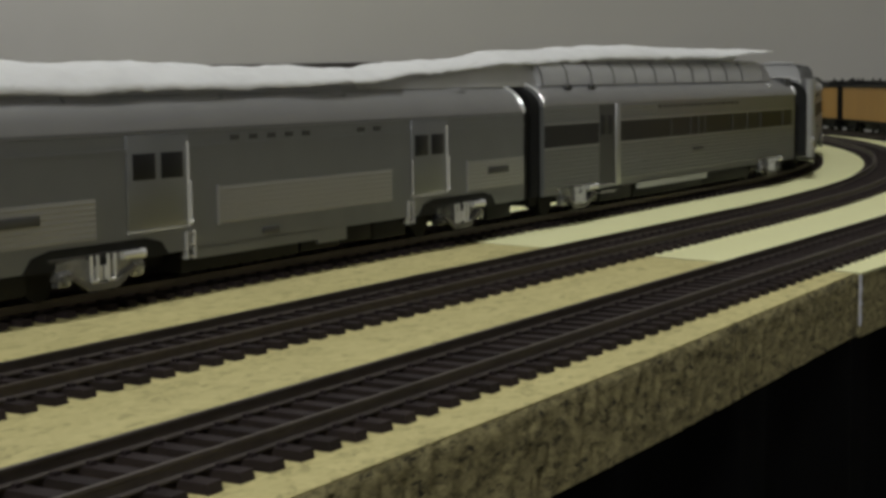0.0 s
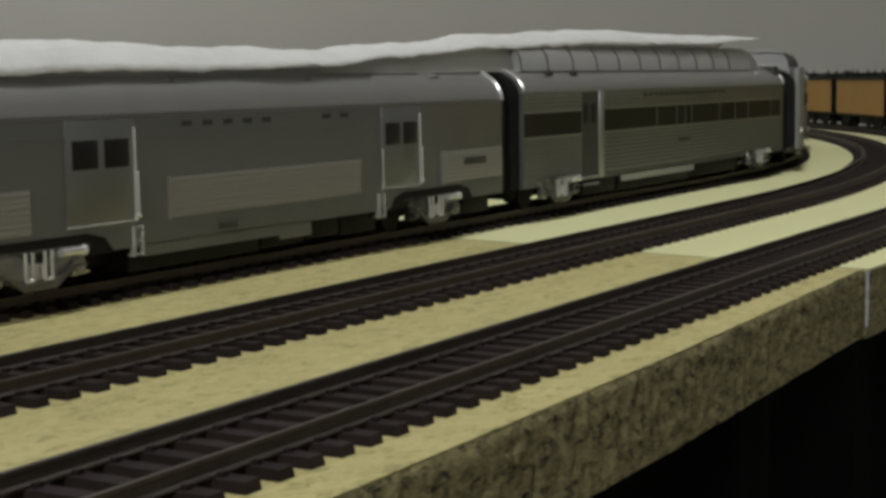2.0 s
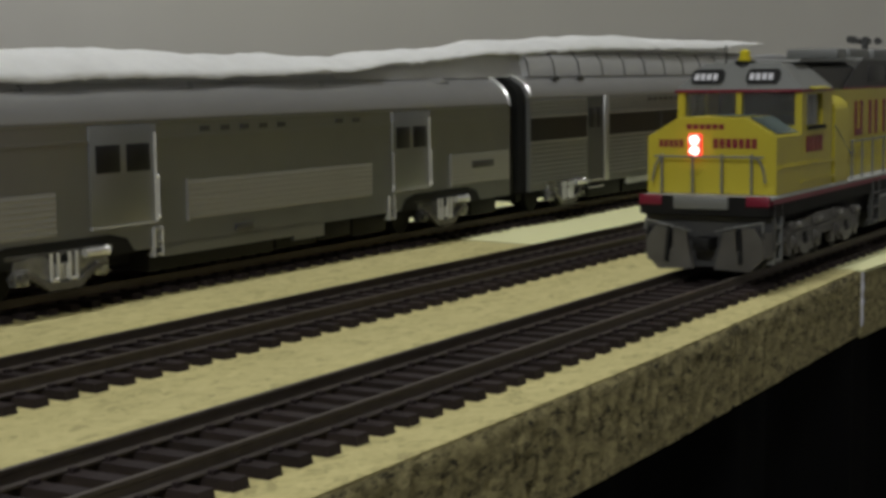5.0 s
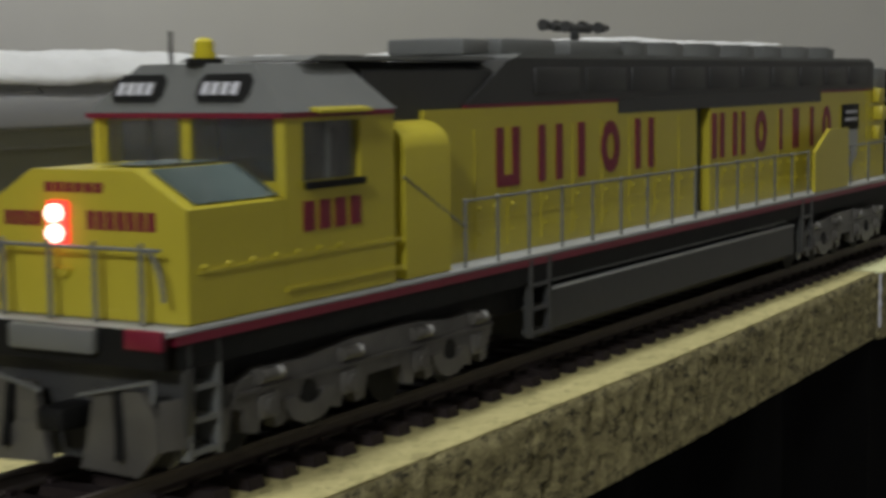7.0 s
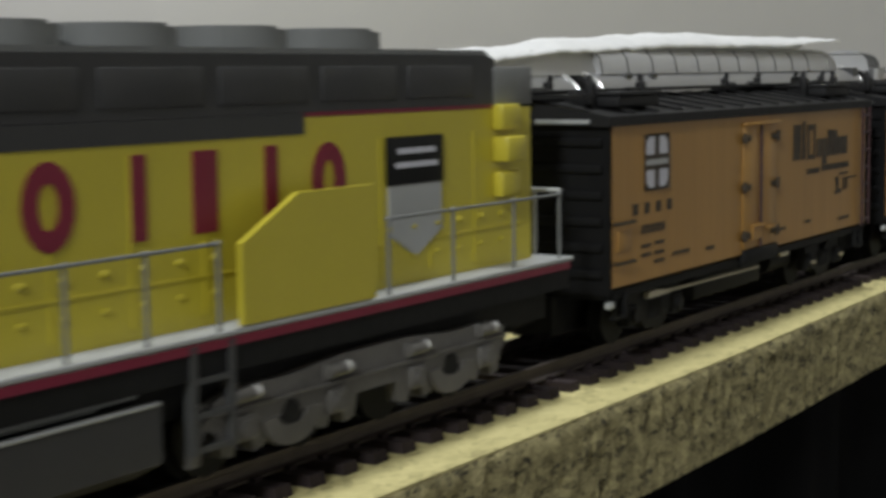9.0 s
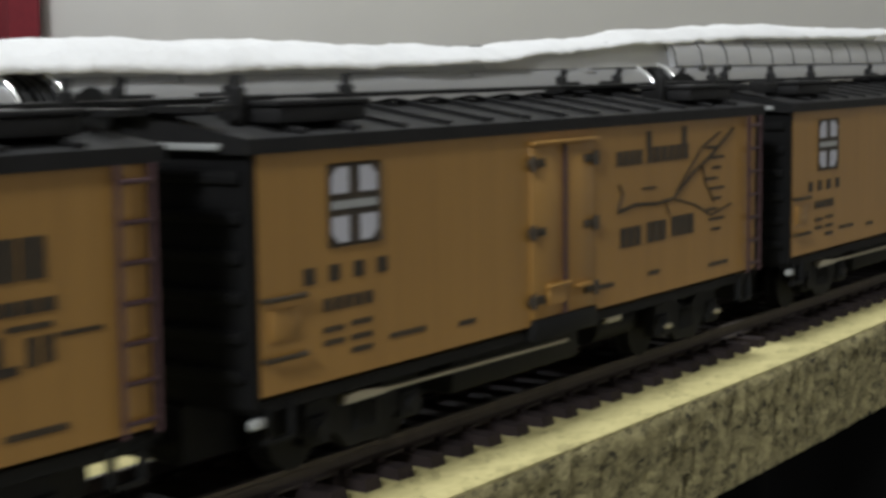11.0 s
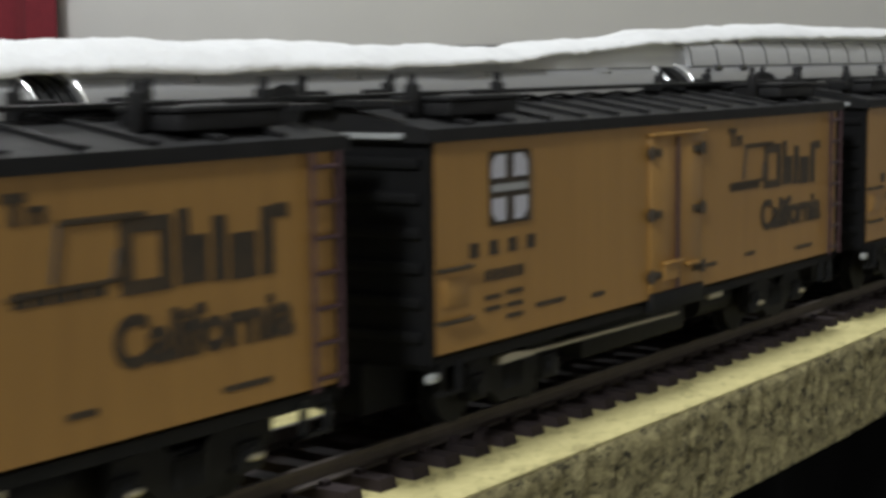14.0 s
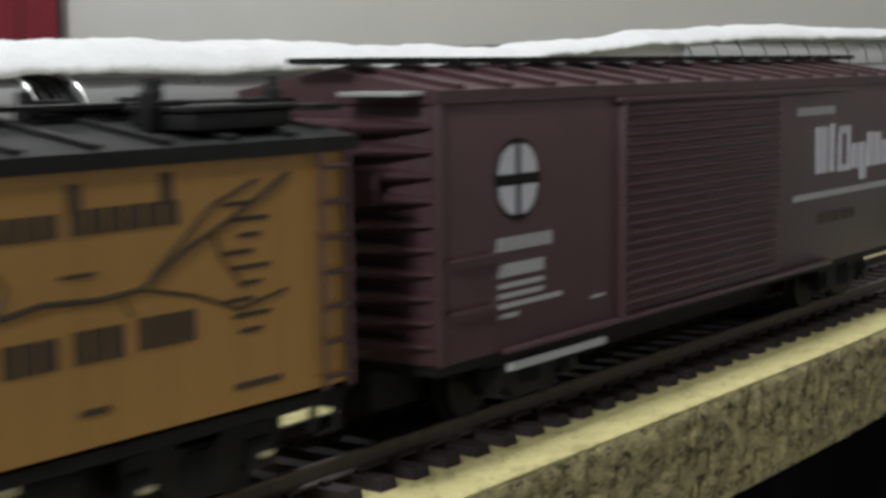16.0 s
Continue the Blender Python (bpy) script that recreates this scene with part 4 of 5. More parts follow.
        for v in nb.data.vertices:
            v.co.x += (0.205 + (v.co.z / S - 0.505) * 0.55) * S
        for k in range(4):
            part("digit_bar", Form().prism([(0.2040, 0.515), (0.2072, 0.515), (0.2166, 0.532), (0.2134, 0.532)], "y", y0 + 0.024 - k * 0.0165, y0 + 0.035 - k * 0.0165), "white", nb, smooth=False)
    part("beacon", Form().cyl((0.25, 0, 0.562), "z", 0.017, 0.02, 14).cyl((0.25, 0, 0.576), "z", 0.014, 0.02, 14).ball((0.25, 0, 0.585), 0.014, (1, 1, 0.6)), "beacon", loco, "yellow roof beacon")
    part("beacon_base", Form().cyl((0.25, 0, 0.558), "z", 0.026, 0.012, 14), "black", loco)
    part("aerial", Form().rod((0.234, 0.045, 0.555), (0.234, 0.045, 0.602), 0.003), "dark_grey", loco)
    # face: twin headlight in a red halo, name bars, handrails
    # this block is no lamp; its glow imitates the halo
    part("headlight_housing", Form().box(-0.007, 0.002, 0.022, 0.058, 0.328, 0.386, 0.004), "lamp_halo", loco, "block glowing red as the headlight halo")
    for z in (0.344, 0.370):
        part("headlight", Form().cyl((-0.010, 0.040, z), "x", 0.0115, 0.008, 16), "lamp_core", loco, "glowing headlight")
    for n, y0, y1, z0, z1 in ((7, -0.118, -0.004, 0.350, 0.374), (5, 0.070, 0.136, 0.352, 0.371), (6, -0.035, 0.065, 0.396, 0.409)):
        for k in range(n):
            a, w = y0 + (y1 - y0) * k / n, (y1 - y0) / n
            part("nose_bar", Form().box(-0.0015, 0.001, a + w * 0.12, a + w * 0.88, z0, z1), "red_paint", loco, smooth=False)
    f = Form().box(-0.001, 0.001, -0.055, -0.02, 0.24, 0.25)
    f.prism([(0.02, 0.300), (0.06, 0.300), (0.05, 0.288), (0.03, 0.288)], "x", -0.006, 0.001)
    part("nose_latch", f, "yellow", loco)
    for y in (-0.035, 0.04, 0.12, -0.11):
        part("handrail_post", Form().rod((-0.022, y, WALK), (-0.022, y, 0.338), 0.0035), "grey_paint", loco)
    part("front_handrail", Form().rod((-0.022, -0.14, 0.330), (-0.022, 0.14, 0.330), 0.0026), "grey_paint", loco)
    for sy in (-1, 1):
        f = Form()
        pts = [(-0.022, sy * (0.115 + 0.03 * math.sin(a)), 0.255 + 0.075 * math.cos(a)) for a in [0.2 * k for k in range(8)]]
        for a, b in zip(pts, pts[1:]):
            f.rod(a, b, 0.0032)
        part("grab_iron", f, "grey_paint", loco)
    # pilot, plough, steps, coupler
    part("front_sill", Form().box(-0.0505, -0.0455, -0.166, 0.166, 0.19, 0.2365), "black", loco)
    part("anticlimber", Form().box(-0.064, -0.051, -0.065, 0.075, 0.204, 0.236, 0.004), "grey_paint", loco)
    f = Form().prism([(-0.165, 0.105), (-0.135, 0.060), (0.135, 0.060), (0.165, 0.105), (0.165, 0.185), (-0.165, 0.185)], "x", -0.012, 0.006)
    part("pilot", f, "dark_grey", loco)
    for sy in (-1, 1):
        blade = [(sy * y, z) for y, z in ((0.026, 0.058), (0.118, 0.054), (0.150, 0.088), (0.150, 0.128), (0.126, 0.160), (0.096, 0.160), (0.090, 0.104), (0.082, 0.104), (0.078, 0.160), (0.050, 0.160), (0.040, 0.110))]
        f = Form().prism(blade, "x", -0.048, -0.036)
        part("plough", f, "casting", loco, "grey plough blade")
        part("plough_wing", Form().prism([(-0.044, 0.150), (-0.010, 0.163), (-0.006, 0.163), (-0.040, 0.150)], "z", 0.088, 0.150) if sy > 0 else Form().prism([(-0.044, -0.150), (-0.040, -0.150), (-0.006, -0.163), (-0.010, -0.163)], "z", 0.088, 0.150), "casting", loco)
        part("uncoupling_lever", Form().rod((-0.054, sy * 0.03, 0.150), (-0.054, sy * 0.15, 0.176), 0.0028).rod((-0.054, sy * 0.15, 0.176), (-0.054, sy * 0.15, 0.150), 0.0028), "grey_paint", loco)
        part("end_plate", Form().box(-0.056, -0.0465, sy * 0.108, sy * 0.166, 0.213, 0.2375, 0.002), "red_paint", loco, "red end plate")
        f = Form()
        for z in (0.075, 0.115, 0.155, 0.19):
            f.box(0.0, 0.055, sy * 0.135, sy * 0.163, z, z + 0.007)
        f.box(-0.004, 0.002, sy * 0.13, sy * 0.164, 0.07, 0.215).box(0.053, 0.060, sy * 0.13, sy * 0.164, 0.07, 0.215)
        part("step", f, "grey_paint", loco)
        part("air_hose", Form().rod((-0.045, sy * 0.09, 0.16), (-0.055, sy * 0.095, 0.075), 0.006), "black", loco)
    part("coupler", Form().box(-0.075, 0.0, -0.022, 0.022, 0.105, 0.135, 0.005), "black", loco)
    # equipment housing behind the cab and the grey intake
    f = Form()
    prof = [(-0.165, WALK), (-0.165, 0.430)] + [(-0.165 + 0.05 * (1 - math.cos(a)), 0.430 + 0.04 * math.sin(a)) for a in (0.4, 0.8, 1.2, 1.57)] + [(0.115, 0.470), (0.165, 0.43), (0.165, WALK)]
    part("blower_housing", f.prism(prof, "x", 0.505, 0.640), "yellow", loco, "rounded yellow housing behind the cab")
    part("intake", Form().prism([(-0.112, 0.44), (-0.112, 0.545), (-0.09, 0.559), (0.09, 0.559), (0.112, 0.545), (0.112, 0.44)], "x", 0.476, 0.92), "hood_grey", loco, "dark grey air intake")
    part("intake_wing", Form().prism([(0.33, 0.560), (0.92, 0.563), (0.92, 0.568), (0.36, 0.568)], "y", -0.115, 0.115), "grey_paint", loco)
    # long hood
    hw = 0.118
    part("hood", Form().box(0.64, 1.828, -hw, hw, WALK - 0.002, 0.484).box(1.905, 3.315, -hw, hw, WALK - 0.002, 0.484), "yellow", loco)
    part("hood_joint", Form().box(1.827, 1.906, -hw + 0.022, hw - 0.022, WALK - 0.002, 0.48), "dark_grey", loco)
    for x0, x1 in ((0.80, 1.414), (2.701, 3.194)):
        part("hood_stripe", Form().box(x0, x1, -hw - 0.001, hw + 0.001, 0.4845, 0.4895), "red_paint", loco, "thin red stripe")
    part("hood_top", Form().prism([(0.80, 0.49), (3.20, 0.49), (3.20, 0.560), (3.18, 0.566), (0.99, 0.566), (0.96, 0.561)], "y", -hw, hw), "hood_grey", loco, "dark grey radiator band")
    part("roof_edge", Form().prism([(0.99, 0.5665), (3.19, 0.5665), (3.17, 0.574), (1.02, 0.574)], "y", -hw + 0.003, hw - 0.003), "grey_paint", loco, "grey roof")
    part("radiator_skirt", Form().box(1.415, 2.70, -hw - 0.0015, hw + 0.0015, 0.462, 0.4895), "hood_grey", loco)
    for k in range(10):
        x = 1.06 + k * 0.21
        part("grille", Form().box(x, x + 0.18, -hw - 0.003, hw + 0.003, 0.503, 0.55, 0.002), "hood_grey", loco)
    part("hood_end", Form().box(3.195, 3.318, -hw - 0.002, hw + 0.002, 0.488, 0.548, 0.003), "grey_paint", loco)
    # bands of door latches and hinges along the hood
    f = Form()
    for k in range(40):
        x = 0.70 + k * 0.064
        if 1.80 < x < 1.92:
            continue
        for z, r in ((0.318, 0.0058), (0.276, 0.0048)):
            f.ball((x + 0.02, -hw - 0.001, z), r, (1.5, 0.6, 0.9), 7)
    tagged(part("door_latch", f, "yellow", loco), kind="stuff")
    f = Form()
    for k in range(20):
        x = 0.70 + k * 0.128
        if 1.76 < x < 1.93:
            continue
        f.box(x, x + 0.0035, -hw - 0.0016, -hw + 0.001, 0.25, 0.45)
    f.box(0.70, 1.82, -hw - 0.002, -hw, 0.296, 0.299).box(1.91, 3.28, -hw - 0.002, -hw, 0.296, 0.299)
    tagged(part("door_seam", f, "yellow", loco, smooth=False), kind="stuff")
    z0, z1 = 0.350, 0.450
    name_shapes(loco, -hw - 0.001, [("cup", 0.918, 1.000, z0, z1), ("posts", 1.075, 1.168, z0, z1), ("bar", 1.236, 1.262, z0, z1), ("ring", 1.335, 1.420, z0, z1), ("posts", 1.497, 1.588, z0, z1),
                                    ("posts", 1.920, 1.992, z0, z1), ("posts", 2.050, 2.128, z0, z1), ("ring", 2.198, 2.278, z0, z1), ("bar", 2.368, 2.392, z0, z1), ("bar", 2.476, 2.520, z0, z1),
                                    ("bar", 2.616, 2.640, z0, z1), ("ring", 2.715, 2.790, z0, z1)], "red_paint", 0.024)
    letter_bars(loco, -0.1665, 0.236, 0.388, 0.332, 0.372, 4, "red_paint", 0.62, "number_bar")
    # cab side ribs
    part("cab_rib", Form().box(0.02, 0.49, -0.168, -0.164, 0.298, 0.303).box(0.20, 0.49, -0.169, -0.164, 0.256, 0.261), "yellow", loco)
    f = Form()
    for k in range(7):
        f.ball((0.03 + 0.05 * k, -0.166, 0.306), 0.006, (1.3, 0.6, 0.7), 7)
    tagged(part("cab_latch", f, "yellow", loco), kind="stuff")
    # walkway shield and emblem at the rear
    part("shield_plate", Form().prism([(2.505, WALK), (2.79, WALK), (2.79, 0.392), (2.62, 0.392), (2.505, 0.338)], "y", -0.168, -0.160), "yellow", loco, "yellow walkway shield")
    emblem = part("emblem", Form().prism([(2.895, 0.31), (2.965, 0.275), (3.035, 0.31), (3.035, 0.395), (2.895, 0.395)], "y", -hw - 0.003, -hw), "light_grey", loco, "grey shield emblem with black top")
    part("emblem_top", Form().box(2.89, 3.04, -hw - 0.005, -hw, 0.380, 0.450, 0.003), "black", emblem)
    part("emblem_bar", Form().box(2.91, 3.02, -hw - 0.0065, -hw - 0.004, 0.405, 0.413).box(2.915, 3.015, -hw - 0.0065, -hw - 0.004, 0.425, 0.433), "white", emblem, smooth=False)
    for z, w in ((0.345, 0.02), (0.40, 0.03), (0.45, 0.02)):
        part("rear_box", Form().box(3.19, 3.25, -hw - w, -hw, z, z + 0.04, 0.004), "yellow", loco)
    # side handrails
    posts = [0.70 + 0.1262 * k for k in range(15)] + [2.83, 3.0, 3.18, 3.33]
    for sy in (-1, 1):
        y = sy * 0.162
        for x in posts:
            part("handrail_post", Form().rod((x, y, 0.226), (x, y, 0.341), 0.003).ball((x, y, 0.229), 0.006).ball((x, y, 0.341), 0.0045), "grey_paint", loco)
        part("handrail", Form().rod((0.70, y, 0.341), (2.47, y, 0.341), 0.0025).rod((2.83, y, 0.341), (3.33, y, 0.341), 0.0025), "grey_paint", loco)
        part("cab_handrail", Form().rod((0.50, sy * 0.166, 0.39), (0.70, y, 0.30), 0.0022), "grey_paint", loco)
    for y in (-0.10, -0.05, 0.05, 0.10):
        part("handrail_post", Form().rod((3.36, y, WALK), (3.36, y, 0.345), 0.004), "light_grey", loco)
    part("rear_handrail", Form().rod((3.36, -0.15, 0.345), (3.36, 0.15, 0.345), 0.0035), "light_grey", loco)
    # roof: boxes, fan caps, horn
    for x0, x1, hgt in ((0.88, 0.98, 0.028), (1.02, 1.235, 0.03), (1.295, 1.53, 0.03)):
        part("roof_box", Form().box(x0, x1, -0.075, 0.075, 0.572, 0.572 + hgt, 0.006), "grey_paint", loco)
    for x in (1.61, 1.81, 2.03, 2.26, 2.46, 2.68, 2.9):
        part("fan_cap", Form().cyl((x, 0, 0.584), "z", 0.088, 0.030, 24).cyl((x, 0, 0.601), "z", 0.075, 0.006, 24), "grey_paint", loco)
    f = Form().rod((1.47, 0, 0.60), (1.47, 0, 0.632), 0.01).rod((1.39, 0.01, 0.630), (1.56, 0.01, 0.628), 0.008)
    for k, (dx, dy) in enumerate(((-0.075, 0.022), (-0.06, -0.02), (0.08, 0.012), (0.07, -0.028), (0.0, 0.03))):
        f.cyl((1.47 + dx, dy, 0.634 - 0.004 * (k % 2)), "x", 0.012, 0.045, 10, 0.006)
    part("horn", f, "dark_grey", loco, "cluster of dark horns")
    # underside: fuel tank, ladders, trucks
    part("fuel_tank", Form().prism([(-0.162, 0.165), (-0.162, 0.098), (-0.12, 0.075), (0.12, 0.075), (0.162, 0.098), (0.162, 0.165)], "x", 1.03, 2.36), "hood_grey", loco, "long dark grey fuel tank")
    for x0 in (0.946, 2.41):
        for sy in (-1, 1):
            f = Form().box(x0 - 0.002, x0 + 0.008, sy * 0.155, sy * 0.168, 0.095, 0.226).box(x0 + 0.068, x0 + 0.078, sy * 0.155, sy * 0.168, 0.095, 0.226)
            ladder = part("ladder", f, "plough_grey", loco, "dark grey side ladder")
            for z in (0.097, 0.138, 0.179):
                part("rung", Form().box(x0 + 0.008, x0 + 0.068, sy * 0.145, sy * 0.167, z, z + 0.007), "plough_grey", ladder)
    for x in (0.45, 2.80):
        locomotive_truck(loco, x)
    part("air_pipe", Form().rod((1.06, -0.150, 0.180), (2.33, -0.150, 0.180), 0.0035), "grey_paint", loco)
    part("air_tank", Form().cyl((2.20, -0.140, 0.182), "x", 0.012, 0.14, 12), "grey_paint", loco)
    # pale colour puts the highlight on the tank's upper lip
    part("tank_lip", Form().box(1.032, 2.358, -0.1645, -0.150, 0.1655, 0.1700, 0.0015), "light_grey", loco, "upper lip of the tank, pale for its highlight")
    x_shift(loco)
    return loco


# ---- refrigerator cars; local x 0 at the middle
RL = 1.426


def flat_text(parent, text, size, x, y, z, mat, bold=0.0, slant=0.0):
    cu = bpy.data.curves.new("lettering", "FONT")
    cu.body, cu.size, cu.offset, cu.shear, cu.extrude = text, size * S, bold * S, slant, 0.0008 * S
    tmp = bpy.data.objects.new("tmp", cu)
    scene.collection.objects.link(tmp)
    me = bpy.data.meshes.new_from_object(tmp.evaluated_get(bpy.context.evaluated_depsgraph_get()))
    bpy.data.objects.remove(tmp)
    me.materials.clear()
    me.materials.append(M[mat])
    ob = new("lettering", me)
    ob.parent = parent
    ob.matrix_local = Matrix.Translation((x * S, y * S, z * S)) @ pose(0, 0, 0, 90, 0, 0)
    return ob


def reefer(slogan, label):
    car = thing("refrigerator_car", label, "train car", "orange refrigerator cars")
    h, W = RL / 2, 0.165
    y = -W
    part("body", Form().box(-h + 0.012, h - 0.012, -W, W, 0.163, 0.444), "orange", car, "orange wooden body")
    for sx in (-1, 1):
        end = part("end_wall", Form().box(sx * (h - 0.012), sx * h, -W + 0.001, W - 0.001, 0.150, 0.446), "end_black", car, "black ribbed end wall")
        for k in range(6):
            part("end_rib", Form().box(sx * h, sx * (h + 0.008), -W + 0.012, W - 0.012, 0.18 + k * 0.046, 0.196 + k * 0.046, 0.003), "end_black", end)
    # roof
    prof = [(-W - 0.008, 0.4445), (-W - 0.008, 0.462), (-0.005, 0.490), (0.005, 0.490), (W + 0.008, 0.462), (W + 0.008, 0.4445)]
    part("roof", Form().prism(prof, "x", -h - 0.012, h + 0.012), "roof_black", car, "black panelled roof")
    for k in range(13):
        x = -h + 0.1 + k * (RL - 0.2) / 12
        part("roof_rib", Form().prism([(-W, 0.465), (-W, 0.4695), (0, 0.4965), (W, 0.4695), (W, 0.465), (0, 0.492)], "x", x - 0.006, x + 0.006), "roof_black", car)
    part("running_board", Form().box(-h - 0.06, h + 0.06, -0.034, -0.0125, 0.5005, 0.506).box(-h - 0.06, h + 0.06, -0.0105, 0.0105, 0.5005, 0.506).box(-h - 0.06, h + 0.06, 0.0125, 0.034, 0.5005, 0.506), "black", car, "black roof walk")
    for sx in (-1, 1):
        for sy in (-1, 1):
            x = sx * 0.550
            hatch = part("ice_hatch", Form().box(x - 0.085, x + 0.085, sy * 0.050, sy * 0.146, 0.476, 0.496, 0.004).box(x - 0.090, x + 0.090, sy * 0.046, sy * 0.150, 0.4965, 0.503, 0.002), "roof_black", car, "black ice hatch")
            for d in (-0.105, 0.105):
                part("hatch_lever", Form().box(x + d - 0.009, x + d + 0.009, sy * 0.090, sy * 0.106, 0.474, 0.520, 0.003).rod((x + d, sy * 0.098, 0.515), (x + d + 0.006, sy * 0.094, 0.531), 0.0065).rod((x + d, sy * 0.098, 0.506), (x + d * 0.4, sy * 0.098, 0.506), 0.004), "roof_black", hatch)
        if sx < 0:
            # added pale strip, coloured as the lit edge of the lateral walk
            part("end_plate", Form().box(-h - 0.021, -h - 0.0125, -0.135, -0.03, 0.449, 0.457, 0.002), "light_grey", car, "pale strip for the lit edge of the end walk")
            part("uncoupling_lever", Form().box(-h - 0.006, -h + 0.014, y - 0.004, y + 0.008, 0.128, 0.140, 0.003), "light_grey", car, "pale lever")
        part("lateral_walk", Form().box(sx * (h - 0.02), sx * (h + 0.03), -0.13, 0.13, 0.492, 0.4995), "roof_black", car)
    f = Form().cyl((-h - 0.03, 0.05, 0.49), "x", 0.032, 0.006, 16).rod((-h - 0.03, 0.05, 0.42), (-h - 0.03, 0.05, 0.50), 0.004)
    part("brake_wheel", f, "black", car)
    # door leaves, straps, rail
    d0, dm, d1 = -0.105, -0.010, 0.084
    for a, b in ((d0, dm), (dm, d1)):
        leaf = part("door", Form().box(a + 0.001, b - 0.002, y - 0.004, y, 0.172, 0.426, 0.002), "orange", car)
        side = a + 0.002 if a == d0 else b - 0.002
        for z in (0.40, 0.30, 0.20):
            sgn = 1 if a == d0 else -1
            part("hinge", Form().box(min(side - sgn * 0.012, side + sgn * 0.034), max(side - sgn * 0.012, side + sgn * 0.034), y - 0.008, y - 0.003, z - 0.0065, z + 0.0065, 0.002).cyl((side, y - 0.007, z), "z", 0.005, 0.022, 8), "ink", leaf, "dark strap hinge")
    part("door_seam", Form().box(dm - 0.004, dm + 0.004, y - 0.0075, y - 0.003, 0.172, 0.424), "boxbrown", car)
    part("door_rail", Form().box(d0 - 0.003, d1 + 0.004, y - 0.013, y, 0.4265, 0.4315, 0.0015), "orange", car, "orange drip rail above the door")
    part("latch", Form().box(dm - 0.055, dm + 0.012, y - 0.013, y - 0.004, 0.215, 0.221, 0.002).box(dm + 0.03, dm + 0.075, y - 0.013, y - 0.004, 0.206, 0.212, 0.002).box(dm - 0.05, dm, y - 0.008, y - 0.004, 0.19, 0.215), "orange", car)
    part("door_sill", Form().box(d0 + 0.003, d1 + 0.004, y - 0.008, y + 0.02, 0.140, 0.1715, 0.003), "black", car, "black sill below the doors")
    # emblem: blue black field with four white panes
    em = part("emblem", Form().box(-0.573, -0.467, y - 0.0012, y + 0.0006, 0.324, 0.426, 0.004), "ink", car, "dark square emblem with white quarters", smooth=False)
    for ex in (-1, 1):
        for ez in (-1, 1):
            cx, cz = -0.520 + ex * 0.027, 0.375 + ez * 0.029
            f = Form().prism([(cx - ex * 0.015, cz - ez * 0.015), (cx + ex * 0.019, cz - ez * 0.015), (cx + ex * 0.019, cz + ez * 0.005), (cx + ex * 0.006, cz + ez * 0.017), (cx - ex * 0.015, cz + ez * 0.017)], "y", y - 0.0022, y - 0.0010)
            part("emblem_quarter", f, "white", em, smooth=False)
    part("emblem_band", Form().box(-0.566, -0.474, y - 0.0025, y - 0.0012, 0.370, 0.380), "light_grey", em, smooth=False)
    letter_bars(car, y - 0.0005, -0.635, -0.44, 0.284, 0.304, 4, "ink", 0.42)
    letter_bars(car, y - 0.0005, -0.587, -0.483, 0.248, 0.264, 5, "ink", 0.72)
    for x0, x1, z in ((-0.585, -0.545, 0.222), (-0.53, -0.488, 0.224), (-0.585, -0.545, 0.206), (-0.53, -0.488, 0.206), (-0.53, -0.488, 0.190), (-0.45, -0.37, 0.196), (-0.29, -0.25, 0.19), (0.10, 0.15, 0.193), (0.27, 0.31, 0.196), (0.50, 0.58, 0.185)):
        part("lettering", Form().box(x0, x1, y - 0.0016, y, z, z + 0.007), "ink", car, smooth=False)
    slogan(car, y - 0.0005)
    # ladder and grab irons
    f = Form()
    for sx in (0.652, 0.702):
        f.rod((sx, y - 0.009, 0.160), (sx, y - 0.009, 0.445), 0.0035)
    ladder = part("ladder", f, "boxbrown", car, "dark side ladder")
    for k in range(7):
        part("rung", Form().rod((0.652, y - 0.009, 0.175 + k * 0.042), (0.702, y - 0.009, 0.175 + k * 0.042), 0.003), "boxbrown", ladder)
    for z in (0.205, 0.275):
        part("grab_iron", Form().rod((-0.697, y - 0.008, z), (-0.625, y - 0.008, z), 0.0035).rod((-0.697, y - 0.008, z), (-0.697, y, z), 0.0035).rod((-0.625, y - 0.008, z), (-0.625, y, z), 0.0035), "ink", car)
    part("placard", Form().box(-0.685, -0.632, y - 0.003, y, 0.225, 0.262, 0.001), "orange", car)
    # underside
    part("underframe", Form().box(-h + 0.01, h - 0.01, -W + 0.006, W - 0.006, 0.142, 0.1565).box(-h, h, -0.05, 0.05, 0.072, 0.142), "black", car)
    f = Form().box(-0.24, 0.12, -0.12, 0.12, 0.082, 0.143, 0.006).cyl((0.25, -0.09, 0.115), "x", 0.028, 0.13, 12)
    part("brake_gear", f, "black", car)
    part("brake_rod", Form().rod((-0.44, -0.150, 0.128), (0.03, -0.150, 0.124), 0.0035).prism([(-0.53, 0.124), (-0.44, 0.125), (-0.44, 0.131), (-0.50, 0.137), (-0.53, 0.135)], "y", -0.156, -0.146), "brass", car, "thin pale brake rod")
    for x in (-0.47, 0.47):
        tr = truck(car, x, "black", 0.195, 2, 0.130, 0.094, 0.048, label="black freight truck", high=0.07)
        # small pale balls at the axle ends of the rear truck
        for d in (-0.0975, 0.0975) if x > 0 else ():
            part("axle_cap", Form().ball((x + d, -0.152, 0.098), 0.008, (1.8, 0.6, 0.6), 8), "brass", tr, "small pale ball at the axle end")
